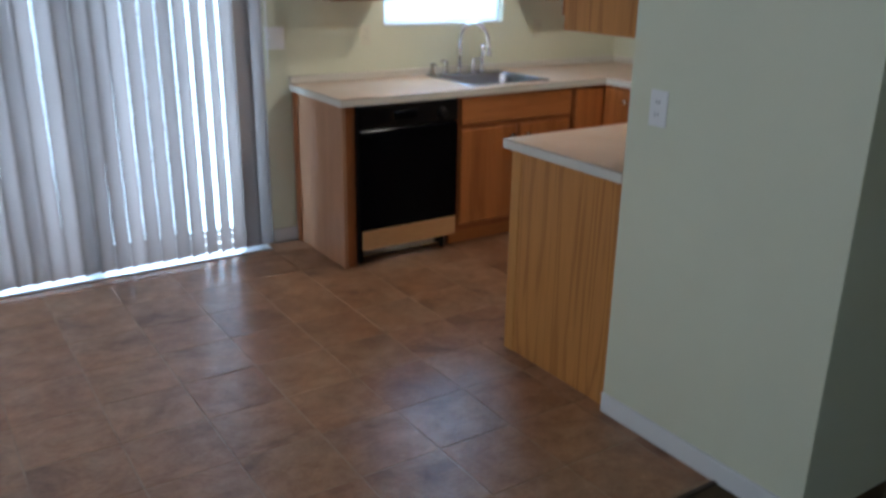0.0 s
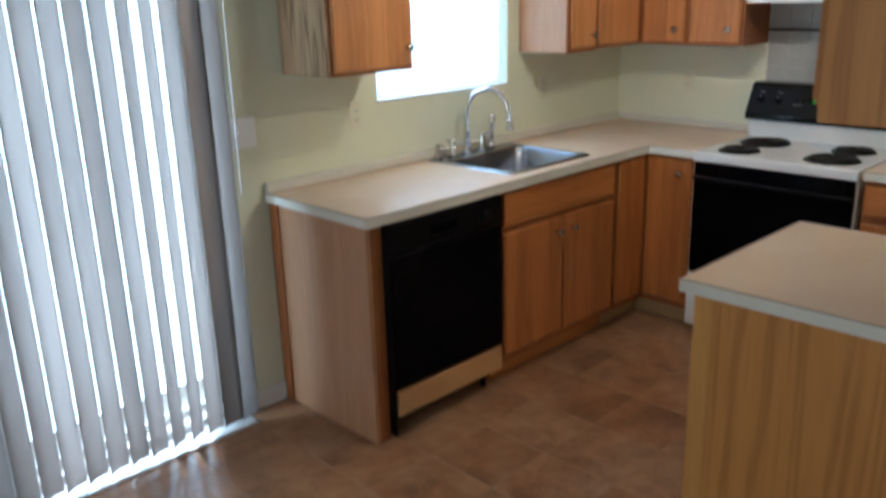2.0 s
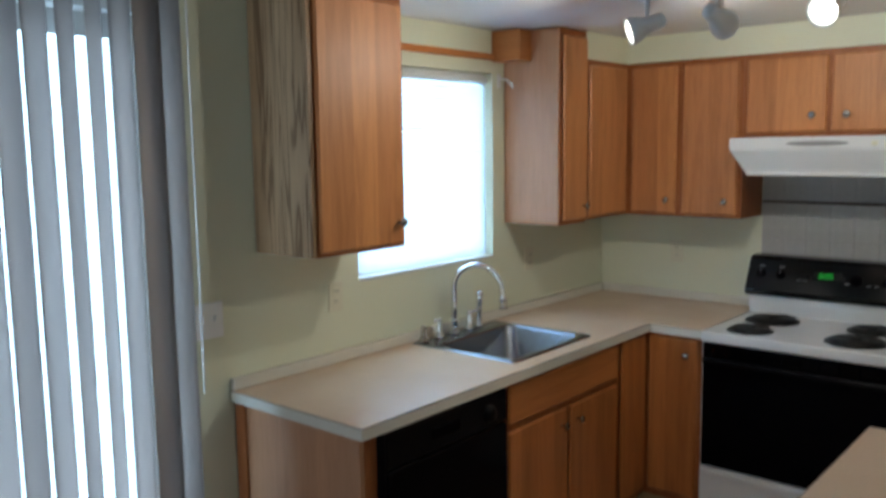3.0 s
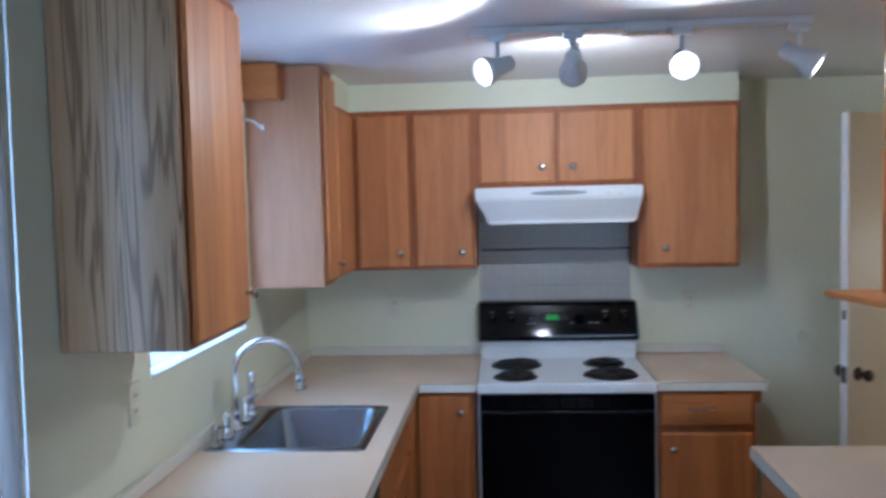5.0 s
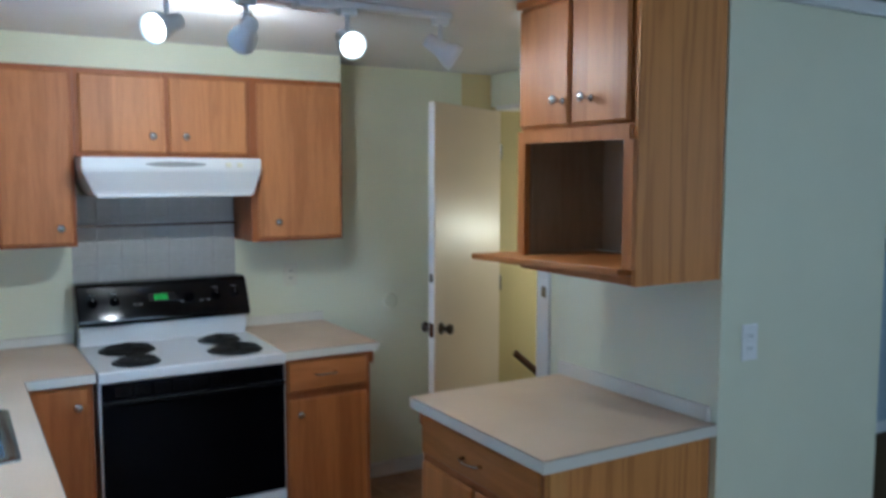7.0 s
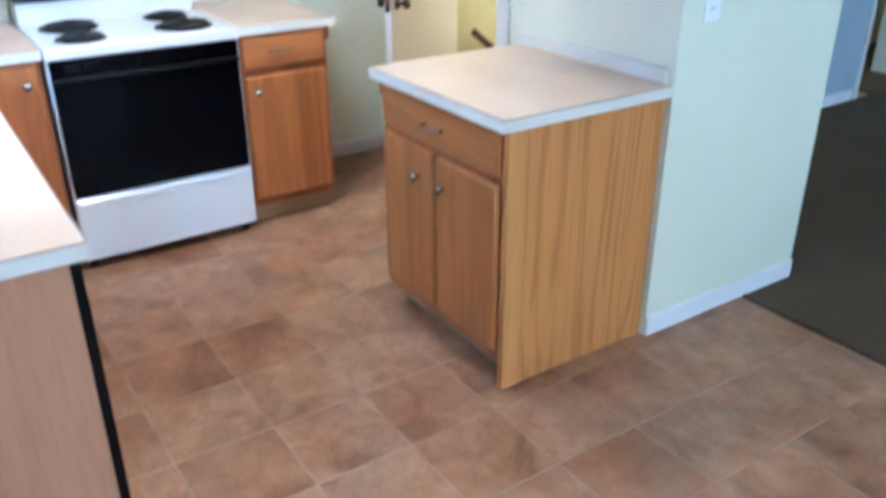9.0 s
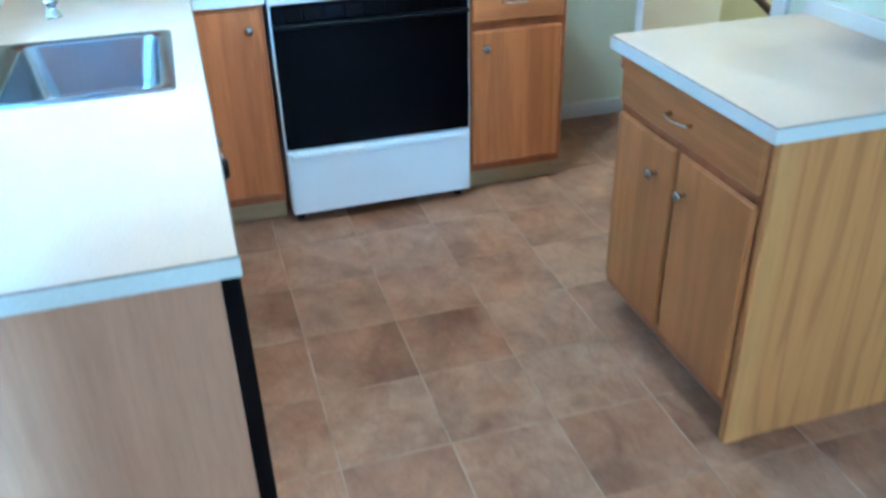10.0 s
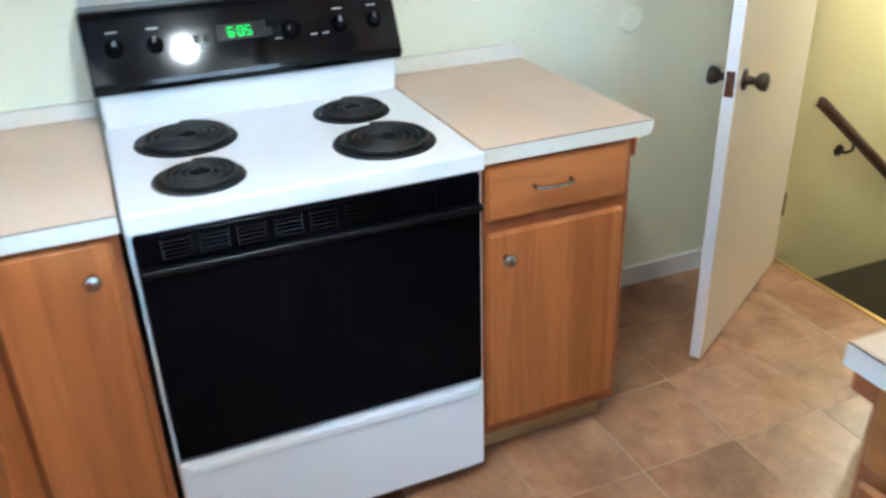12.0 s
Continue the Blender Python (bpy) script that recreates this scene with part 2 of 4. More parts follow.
BULB = glow("lit_bulb", (1.0, 0.90, 0.70), 13.0)
GREEN = glow("green_clock_digits", (0.02, 1.0, 0.04), 0.7)
tree(GREEN)[2].inputs["Base Color"].default_value = (0.0, 0.1, 0.0, 1)
LEGEND = material("grey_panel_print", (0.28, 0.28, 0.28), 0.5)
HEAD_PAINT = material("white_lamp_enamel", (0.62, 0.66, 0.70), 0.3)
GLASS = material("clear_glass", (1, 1, 1), 0.0)
tree(GLASS)[2].inputs["Transmission Weight"].default_value = 1.0
SHADE = material("white_window_shade", (0.9, 0.92, 0.95), 0.7)
tree(SHADE)[2].inputs["Transmission Weight"].default_value = 0.0


def translucent(m, colour, amount):
    nodes, links, b = tree(m)
    t = nodes.new("ShaderNodeBsdfTranslucent")
    t.inputs[0].default_value = (*colour, 1)
    s = nodes.new("ShaderNodeMixShader")
    s.inputs[0].default_value = amount
    links.new(b.outputs[0], s.inputs[1])
    links.new(t.outputs[0], s.inputs[2])
    links.new(s.outputs[0], nodes["Material Output"].inputs[0])


translucent(SHADE, (0.9, 0.95, 1.0), 0.6)
translucent(SLAT, (0.80, 0.64, 0.56), 0.105)

# ---- mesh helpers ----
ORIGIN = {}


def thing(name, at, label, category, group="", kind=""):
    ob = new(name)
    ob.location = at
    ob.empty_display_size = 0.1
    ORIGIN[ob.name] = Vector(at)
    return tagged(ob, label, category, group, kind)


def part(name, bm, mat, parent=None, label="", smooth=False):
    """One mesh object under a thing or a part; the bmesh is in world metres."""
    at = ORIGIN[parent.name] if parent else Vector((0, 0, 0))
    bmesh.ops.translate(bm, verts=bm.verts, vec=-at)
    bmesh.ops.recalc_face_normals(bm, faces=bm.faces)
    me = bpy.data.meshes.new(name)
    bm.to_mesh(me)
    bm.free()
    me.materials.append(mat)
    if smooth:
        me.polygons.foreach_set("use_smooth", [True] * len(me.polygons))
    ob = new(name, me)
    ob.parent = parent
    ORIGIN[ob.name] = at
    return tagged(ob, label)


def solid(name, bm, mat, label, category, kind="", smooth=False):
    """A thing or piece of the setting that is one mesh."""
    return tagged(part(name, bm, mat, None, "", smooth), label, category, "", kind)


def box(x0, x1, y0, y1, z0, z1, bevel=0.0, into=None, seg=1):
    bm = into or bmesh.new()
    vs = bmesh.ops.create_cube(bm, size=1.0)["verts"]
    for v in vs:
        v.co = Vector((x0 + (v.co.x + 0.5) * (x1 - x0), y0 + (v.co.y + 0.5) * (y1 - y0), z0 + (v.co.z + 0.5) * (z1 - z0)))
    if bevel:
        es = list({e for v in vs for e in v.link_edges})
        bmesh.ops.bevel(bm, geom=es, offset=bevel, segments=seg, affect="EDGES", profile=0.6)
    return bm


def prism(points, axis, a, b, bevel=0.0, into=None):
    """A polygon drawn in the plane across axis ('x', 'y' or 'z'), pulled from a to b. Points are the two other coordinates in order."""
    bm = into or bmesh.new()
    i = "xyz".index(axis)

    def place(p, d):
        co = list(p)
        co.insert(i, d)
        return bm.verts.new(co)
    lo, hi = [place(p, a) for p in points], [place(p, b) for p in points]
    n = len(points)
    faces = [bm.faces.new(lo), bm.faces.new(hi[::-1])]
    for k in range(n):
        faces.append(bm.faces.new((lo[k], hi[k], hi[(k + 1) % n], lo[(k + 1) % n])))
    if bevel:
        es = list({e for f in faces for e in f.edges})
        bmesh.ops.bevel(bm, geom=es, offset=bevel, segments=1, affect="EDGES")
    return bm


def tube(path, radius, sides=12, into=None, caps=True):
    """A round rod along a path; radius is one number or one for each point."""
    bm = into or bmesh.new()
    pts = [Vector(p) for p in path]
    rs = radius if isinstance(radius, (list, tuple)) else [radius] * len(pts)
    rings, side = [], None
    for k, p in enumerate(pts):
        d = (pts[min(k + 1, len(pts) - 1)] - pts[max(k - 1, 0)]).normalized()
        if side is None:
            side = d.orthogonal().normalized()
        side = (side - d * side.dot(d)).normalized()
        up = d.cross(side)
        rings.append([bm.verts.new(p + (side * math.cos(u) + up * math.sin(u)) * rs[k]) for u in [2 * math.pi * j / sides for j in range(sides)]])
    for a, b in zip(rings, rings[1:]):
        for j in range(sides):
            bm.faces.new((a[j], a[(j + 1) % sides], b[(j + 1) % sides], b[j]))
    if caps:
        bm.faces.new(rings[0][::-1])
        bm.faces.new(rings[-1])
    return bm


def lathe(at, way, profile, sides=20, into=None):
    """A turned shape: profile of (distance along way, radius)."""
    at, way = Vector(at), Vector(way).normalized()
    eps = [(d + 1e-5 * k, r) for k, (d, r) in enumerate(profile)]
    bm = into or bmesh.new()
    side = way.orthogonal().normalized()
    up = way.cross(side)
    rings = [[bm.verts.new(at + way * d + (side * math.cos(u) + up * math.sin(u)) * max(r, 1e-4)) for u in [2 * math.pi * j / sides for j in range(sides)]] for d, r in eps]
    for a, b in zip(rings, rings[1:]):
        for j in range(sides):
            bm.faces.new((a[j], a[(j + 1) % sides], b[(j + 1) % sides], b[j]))
    bm.faces.new(rings[0][::-1])
    bm.faces.new(rings[-1])
    return bm


def slab_cells(xs, ys, keep, z0, z1):
    """One closed slab made of the kept cells of a grid: keep(i, j) says whether a cell is solid."""
    bm = bmesh.new()
    n, k = len(xs) - 1, len(ys) - 1
    grid = {}

    def vert(i, j, z):
        if (i, j, z) not in grid:
            grid[i, j, z] = bm.verts.new((xs[i], ys[j], z))
        return grid[i, j, z]
    solid_at = lambda i, j: 0 <= i < n and 0 <= j < k and keep(i, j)
    for i in range(n):
        for j in range(k):
            if not keep(i, j):
                continue
            for z in (z0, z1):
                bm.faces.new([vert(*c, z) for c in ((i, j), (i + 1, j), (i + 1, j + 1), (i, j + 1))])
            for di, dj, a, b in ((-1, 0, (i, j), (i, j + 1)), (1, 0, (i + 1, j), (i + 1, j + 1)), (0, -1, (i, j), (i + 1, j)), (0, 1, (i, j + 1), (i + 1, j + 1))):
                if not solid_at(i + di, j + dj):
                    bm.faces.new([vert(*a, z0), vert(*b, z0), vert(*b, z1), vert(*a, z1)])
    return bm

# ---- structure ----
def wall(name, bm, mat, label):
    return solid(name, bm, mat, label, "wall", "structure")


W, D = -2.2, 4.50      # west wall face, outer face of the north wall
SX0, SX1, SZ1 = -0.05, 1.80, 2.19          # sliding door opening
WX0, WX1, WZ0, WZ1 = 2.60, 3.47, 1.205, 2.05  # window over the sink
bm = box(W - 0.15, SX0, YN, D, -0.1, HIGH)
box(SX0, SX1, YN, D, SZ1, HIGH, into=bm)
box(SX1, WX0, YN, D, -0.1, HIGH, into=bm)
box(WX0, WX1, YN, D, -0.1, WZ0, into=bm)
box(WX0, WX1, YN, D, WZ1, HIGH, into=bm)
box(WX1, XE + 0.15, YN, D, -0.1, HIGH, into=bm)
wall("wall_north", bm, WALL, "pale green painted wall behind the sink counter")
wall("wall_east", box(XE, XE + 0.15, 1.40, YN, -0.1, HIGH), WALL, "pale green painted wall behind the stove")
wall("wall_stairs", box(XE, XE + 0.15, -3.6, 1.40, -0.21, HIGH), STAIR_WALL, "yellow cream wall of the basement stairs")
# below -0.21 m the stair wall is a darker brown
wall("wall_stairs_lower", box(XE + 0.002, XE + 0.15, -3.6, 1.40, -2.6, -0.21), STAIR_WALL_LOW, "dark brown lower wall of the basement stairs")
bm = box(W - 0.15, W, -3.6, YN, -0.1, 0.9)
box(W - 0.15, W, -3.6, YN, 2.1, HIGH, into=bm)
for a, b in ((-3.6, -3.05), (-1.75, 1.70), (3.0, YN)):
    box(W - 0.15, W, a, b, 0.9, 2.1, into=bm)
wall("wall_west", bm, WALL, "unseen pale green dining wall with two added windows")
# unseen windows, added as openings for the west fill lamps
for name, a, b in (("window_2", 1.70, 3.0), ("window_3", -3.05, -1.75)):
    wd = tagged(new(name), "unseen white framed window added in the west wall", "window", "", "structure")
    ORIGIN[wd.name] = Vector((0, 0, 0))
    bm = box(W - 0.12, W - 0.06, a, a + 0.05, 0.9, 2.1)
    box(W - 0.12, W - 0.06, b - 0.05, b, 0.9, 2.1, into=bm)
    box(W - 0.12, W - 0.06, a + 0.05, b - 0.05, 0.9, 0.95, into=bm)
    box(W - 0.12, W - 0.06, a + 0.05, b - 0.05, 2.05, 2.1, into=bm)
    part("window_frame", bm, WHITE, wd)
    g = part("pane", box(W - 0.093, W - 0.087, a + 0.05, b - 0.05, 0.95, 2.05), GLASS, wd)
    g.visible_shadow = False
wall("wall_south", box(W - 0.15, XE + 0.15, -3.75, -3.6, -0.1, HIGH), BLUE_WALL, "living room wall coloured blue-grey for the dim light")
bm = box(XS, 2.93, 1.09, 1.92, 0, HIGH)
wall("wall_stub", bm, WALL, "pale green end wall between kitchen and living room")
wall("wall_stair_side", box(2.93, 3.56, 1.08, 1.52, 0, HIGH), WALL, "pale wall beside the basement door")
wall("wall_stair_west", box(3.44, 3.56, -1.0, 1.08, -2.6, CEIL), STAIR_WALL, "yellow cream side wall of the basement stairs")
wall("wall_over_door", box(3.56, XE, 1.08, 1.20, 2.06, HIGH), WALL, "pale wall above the basement door")
wall("wall_stair_end", box(3.44, XE, -1.75, -1.62, -2.6, 0.0), STAIR_WALL, "yellow cream wall at the foot of the stairs")
# knee wall of the stairs up, with its sloping top
bm = prism([(-1.53, 0), (1.08, 0), (1.08, 2.46), (0.06, 2.46), (-1.53, 0.84)], "x", 3.53, 3.64)
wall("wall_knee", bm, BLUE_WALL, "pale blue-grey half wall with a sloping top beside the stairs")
bm = prism([(-1.56, 0.84), (0.06, 2.49), (0.06, 2.52), (-1.56, 0.88)], "x", 3.50, 3.67, 0.004)
solid("trim_knee_wall_cap", bm, WHITE, "white sloping cap on the stair half wall", "trim", "structure")
solid("trim_knee_wall_end", box(3.51, 3.66, -1.56, -1.53, 0, 0.84, 0.003), WHITE, "white end board of the stair half wall", "trim", "structure")
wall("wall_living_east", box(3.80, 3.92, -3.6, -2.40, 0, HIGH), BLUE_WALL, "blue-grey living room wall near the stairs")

# kitchen ceiling hangs lower than the dining ceiling
solid("ceiling", box(XS, XE, -1.8 + 2.75, YN, CEIL, CEIL + 0.05), CEILING, "glossy white kitchen ceiling", "ceiling", "structure")
solid("ceiling_dining", box(W, XE, -3.6, YN, HIGH, HIGH + 0.1), CEILING, "white dining and living room ceiling", "ceiling", "structure")
wall("wall_ceiling_drop", box(XS, XS + 0.06, 1.921, YN, CEIL + 0.05, HIGH), WALL, "pale green face where the kitchen ceiling drops")
solid("trim_ceiling", box(XS - 0.022, XS - 0.001, 1.09, YN, CEIL - 0.035, CEIL + 0.012, 0.004), WHITE, "white trim strip along the ceiling drop", "trim", "structure")
bm = box(4.20, XE, 2.262, YN, 2.115, CEIL)
wall("wall_soffit", bm, WALL, "pale cream soffit above the stove wall cabinets")
wall("wall_soffit_north", box(3.80, 4.20, 4.05, YN, 2.115, CEIL), WALL, "pale cream soffit above the corner cabinet")

# floors
floor = solid("floor", box(W, XE, 1.385, YN, -0.06, -0.0012), GROUT, "mottled brown tile floor with tan joints", "floor", "structure")
floor_2 = solid("floor_landing", box(3.56, XE, 1.18, 1.385, -0.06, -0.0012), GROUT, "brown tile landing at the basement door", "floor", "structure")
solid("carpet", box(W, 3.53, -3.6, 1.375, -0.06, 0.004), CARPET, "dark brown living room carpet", "carpet", "structure")
solid("carpet_hall", box(3.53, XE, -3.6, -1.75, -0.06, 0.004), CARPET, "dark brown carpet at the foot of the stairs", "carpet", "structure")
solid("trim_carpet", box(W, XS, 1.372, 1.392, -0.004, 0.010, 0.003), BRONZE, "dark metal strip between tile and carpet", "trim", "structure")
solid("trim_landing_edge", box(3.56, XE, 1.162, 1.182, -0.03, 0.006, 0.003), BRASS, "worn brass edging at the top of the stairs", "trim", "structure")

ALUMINIUM = brushed("pale_aluminium", (0.85, 0.86, 0.88), 0.45)
# ground outside
GROUND = speckled("pale_concrete_ground", (0.45, 0.44, 0.42), (0.36, 0.35, 0.33), 0.9, 40.0)
solid("ground", box(-60, 60, D + 0.001, 90, -0.20, -0.10), GROUND, "pale concrete ground outside the glass door", "ground", "structure")

solid("trim_threshold", box(SX0, SX1, 4.235, 4.369, -0.001, 0.012, 0.004), ALUMINIUM, "pale metal threshold under the glass door", "trim", "structure")

# basement stairs
for k in range(9):
    z = -0.19 * (k + 1)
    bm = box(3.56, XE, 1.18 - 0.25 * (k + 1), 1.18 - 0.25 * k, z - 0.19, z, 0.008)
    solid("stair_%d" % (k + 1), bm, CARPET, "dark carpeted basement stair", "stair", "structure")
# baseboards
def baseboard(name, x0, x1, y0, y1):
    solid(name, box(x0, x1, y0, y1, 0.0, 0.082, 0.005), WHITE, "white painted baseboard", "baseboard", "structure")


baseboard("baseboard_north", SX1 + 0.05, 2.008, YN - 0.013, YN - 0.001)
baseboard("baseboard_stub", XS - 0.014, XS - 0.001, 1.092, 1.92)
baseboard("baseboard_east", XE - 0.014, XE - 0.001, 1.405, 2.33)
baseboard("baseboard_knee", 3.516, 3.529, -1.5, 0.96)
baseboard("baseboard_living", 3.786, 3.799, -3.58, -2.41)
baseboard("baseboard_west", W + 0.001, W + 0.014, 1.4, YN - 0.02)
baseboard("baseboard_dining", W + 0.02, SX0 - 0.06, YN - 0.014, YN - 0.001)


SEAM = material("brown_seam_line", (0.16, 0.11, 0.08), 0.5)


# ---- cabinets ----
def knob(at, way, parent):
    at, way = Vector(at), Vector(way).normalized()
    return part("knob", lathe(at, way, [(0, 0.008), (0.004, 0.006), (0.014, 0.005), (0.018, 0.013), (0.024, 0.017), (0.029, 0.014), (0.031, 0.006)], 14), NICKEL, parent, "brushed nickel knob", True)


def pull(at, along, way, parent, half=0.048):
    at, along, way = Vector(at), Vector(along).normalized(), Vector(way).normalized()
    path = [at - along * half + way * 0.0, at - along * half + way * 0.018]
    for k in range(9):
        u = -1 + k / 4
        path.append(at + along * half * 0.9 * u + way * (0.022 + 0.008 * (1 - u * u)))
    path += [at + along * half + way * 0.018, at + along * half]
    return part("handle", tube(path, [0.006, 0.005] + [0.0045] * 9 + [0.005, 0.006], 8), NICKEL, parent, "arched nickel pull", True)


def front(name, face, a0, a1, z0, z1, at, parent, mat=None, thick=0.019):
    """A door or drawer front with eased edges, on a plane: face 'y-' or 'y+' or 'x-'. at is the plane of the cabinet frame."""
    e = 0.008
    if face == "x-":
        bm = box(at - thick, at - 0.0005, a0, a1, z0, z1, e)
    elif face == "y-":
        bm = box(a0, a1, at - thick, at - 0.0005, z0, z1, e)
    else:
        bm = box(a0, a1, at + 0.0005, at + thick, z0, z1, e)
    return part(name, bm, mat or (OAK_LOW if z1 < 0.9 else OAK), parent)


KICK = 0.10
# --- sink run ---
FY = 3.745   # frame plane of the sink run
c = thing("sink_base_cabinet", (3.05, 4.0, 0), "honey oak sink base cabinet with two doors below a false drawer", "cabinet")
bm = box(2.72, 3.56, FY, YN - 0.004, KICK, 0.70)
box(2.72, 3.56, FY, FY + 0.02, 0.70, 0.874, into=bm)
part("body", bm, OAK_FRAME, c)
part("kick_board", box(2.72, 3.56, FY + 0.065, FY + 0.08, 0, KICK), OAK_H, c, "dark worn oak kick board")
part("drawer_front", box(2.735, 3.535, FY - 0.019, FY - 0.0005, 0.715, 0.862, 0.006), OAK_H, c)
d = front("door", "y-", 2.735, 3.135, 0.135, 0.69, FY, c)
knob((3.085, FY - 0.019, 0.625), (0, -1, 0), d)
d = front("door", "y-", 3.150, 3.535, 0.135, 0.69, FY, c)
knob((3.20, FY - 0.019, 0.625), (0, -1, 0), d)
c = thing("corner_base_cabinet", (4.0, 4.0, 0), "honey oak corner base cabinet with two narrow doors", "cabinet")
bm = prism([(3.565, FY), (3.825, FY), (3.825, 3.475), (XE - 0.004, 3.475), (XE - 0.004, YN - 0.004), (3.565, YN - 0.004)], "z", KICK, 0.874)
part("body", bm, OAK_FRAME, c)
bm = box(3.565, 3.90, FY + 0.065, FY + 0.08, 0, KICK)
box(3.89, 3.905, 3.475, FY + 0.065, 0, KICK, into=bm)
part("kick_board", bm, OAK_PALE, c, "pale oak kick board")
d = front("door", "y-", 3.575, 3.80, 0.135, 0.862, FY, c)
d = front("door", "x-", 3.490, 3.722, 0.135, 0.862, 3.825, c)
knob((3.806, 3.535, 0.79), (-1, 0, 0), d)
c = thing("dishwasher_surround", (2.04, 4.0, 0), "pinkish oak side enclosing the dishwasher at the counter end", "cabinet")
part("side", box(2.010, 2.032, FY + 0.004, YN - 0.004, 0, 0.874, 0.002), OAK_PINK, c)
part("stile", box(2.0325, 2.085, FY + 0.005, FY + 0.0245, 0, 0.874, 0.002), OAK_FRAME, c)
part("cover_strip", box(2.001, 2.0095, YN - 0.06, YN - 0.004, 0, 0.874, 0.002), OAK_FRAME, c, "thin oak strip against the wall")

# --- dishwasher ---
c = thing("dishwasher", (2.40, 4.0, 0), "black built-in dishwasher with a bare wood lower panel", "dishwasher")
part("body", box(2.095, 2.71, FY + 0.02, YN - 0.05, 0.11, 0.868), BLACK_MATT, c)
part("door", box(2.092, 2.708, FY - 0.030, FY + 0.018, 0.205, 0.745, 0.006), BLACK, c)
part("side_flange", box(2.0855, 2.0915, FY - 0.027, FY + 0.018, 0.02, 0.868), BLACK_MATT, c)
cp = part("control_panel", box(2.092, 2.708, FY - 0.029, FY + 0.018, 0.75, 0.868, 0.006), BLACK_MATT, c)
part("dial", lathe((2.60, FY - 0.029, 0.80), (0, -1, 0), [(0, 0.034), (0.004, 0.034), (0.006, 0.026), (0.018, 0.022), (0.02, 0.018)], 24), BLACK_MATT, cp, "", True)
part("latch", box(2.30, 2.44, FY - 0.034, FY - 0.028, 0.79, 0.83, 0.003), BLACK, cp)
part("kick_panel", box(2.105, 2.70, FY - 0.03, FY - 0.014, 0.095, 0.2, 0.002), OAK_BARE, c, "bare light wood panel")
for x in (2.13, 2.66):
    part("leg", tube([(x, FY + 0.05, 0), (x, FY + 0.05, 0.11)], 0.014, 10), BLACK_MATT, c)
part("base_rail", box(2.105, 2.70, FY + 0.075, FY + 0.09, 0.02, 0.10), STEEL, c, "dull metal base rail")

# --- worktop over sink run and corner ---
ct = thing("countertop", (3.0, 4.0, TOP), "beige laminate L-shaped countertop with a sink cut-out", "countertop")
HX0, HX1, HY0, HY1 = 2.865, 3.405, 3.80, 4.28
Z0 = TOP - 0.038
F = 3.715
xs, ys = [1.99, HX0, HX1, 3.80, XE - 0.003], [3.468, F, HY0, HY1, YN - 0.003]
bm = slab_cells(xs, ys, lambda i, j: (i == 3 if j == 0 else not (i == 1 and j == 2)), Z0, TOP)
part("top", bm, LAMINATE, ct)
bm = box(1.99, XE - 0.024, YN - 0.024, YN - 0.004, TOP + 0.0006, TOP + 0.042, 0.003)
box(XE - 0.024, XE - 0.004, 3.468, YN - 0.024, TOP + 0.0006, TOP + 0.042, 0.003, into=bm)
part("backsplash", bm, LAMINATE_PALE, ct, "low pale laminate upstand against the wall")

part("edge_band", box(1.987, 3.7975, F - 0.003, F - 0.0003, Z0, TOP - 0.003), LAMINATE_PALE, ct, "pale laminate front edge")
part("edge_band", box(1.987, 1.9897, F - 0.0003, YN - 0.004, Z0, TOP - 0.003), LAMINATE_PALE, ct)
part("edge_band", box(3.797, 3.7997, 3.4685, F - 0.003, Z0, TOP - 0.003), LAMINATE_PALE, ct)
part("edge_seam", box(1.9872, 3.7975, F - 0.0034, F - 0.0003, TOP - 0.003, TOP - 0.0015), SEAM, ct, "thin dark laminate seam")
part("edge_seam", box(1.9866, 1.9897, F, YN - 0.004, TOP - 0.003, TOP - 0.0015), SEAM, ct)
part("edge_seam", box(3.7966, 3.7997, 3.4685, F - 0.0034, TOP - 0.003, TOP - 0.0015), SEAM, ct)

# --- right of stove ---
RX = 3.825
c = thing("drawer_base_cabinet", (4.1, 2.5, 0), "honey oak base cabinet with one drawer over one door", "cabinet")
part("body", box(RX, XE - 0.004, 2.298, 2.702, KICK, 0.874), OAK_FRAME, c)
part("kick_board", box(RX + 0.065, RX + 0.08, 2.298, 2.702, 0, KICK), OAK_PALE, c, "pale oak kick board")
part("side_kick", box(RX + 0.08, XE - 0.004, 2.2985, 2.31, 0, KICK), OAK_PALE, c)
d = part("drawer", box(RX - 0.019, RX - 0.0005, 2.318, 2.694, 0.727, 0.862, 0.006), OAK_H, c)
pull((RX - 0.019, 2.525, 0.80), (0, 1, 0), (-1, 0, 0), d)
d = front("door", "x-", 2.318, 2.694, 0.135, 0.695, RX, c)
knob((RX - 0.019, 2.645, 0.63), (-1, 0, 0), d)
part("bracket", box(3.83, 3.90, 2.272, 2.297, 0.81, 0.875, 0.008), OAK_FRAME, c, "small oak block under the counter end")
ct = thing("small_countertop", (4.1, 2.5, TOP), "beige laminate countertop beside the stove", "countertop")
part("top", box(3.80, XE - 0.003, 2.262, 2.705, Z0, TOP, 0.003), LAMINATE, ct)
part("backsplash", box(XE - 0.024, XE - 0.004, 2.262, 2.705, TOP + 0.0006, TOP + 0.045, 0.003), LAMINATE_PALE, ct, "low pale laminate upstand")

part("edge_band", box(3.797, 3.7997, 2.262, 2.705, Z0, TOP - 0.003), LAMINATE_PALE, ct, "pale laminate front edge")
part("edge_band", box(3.797, XE - 0.004, 2.2593, 2.2617, Z0, TOP - 0.003), LAMINATE_PALE, ct)
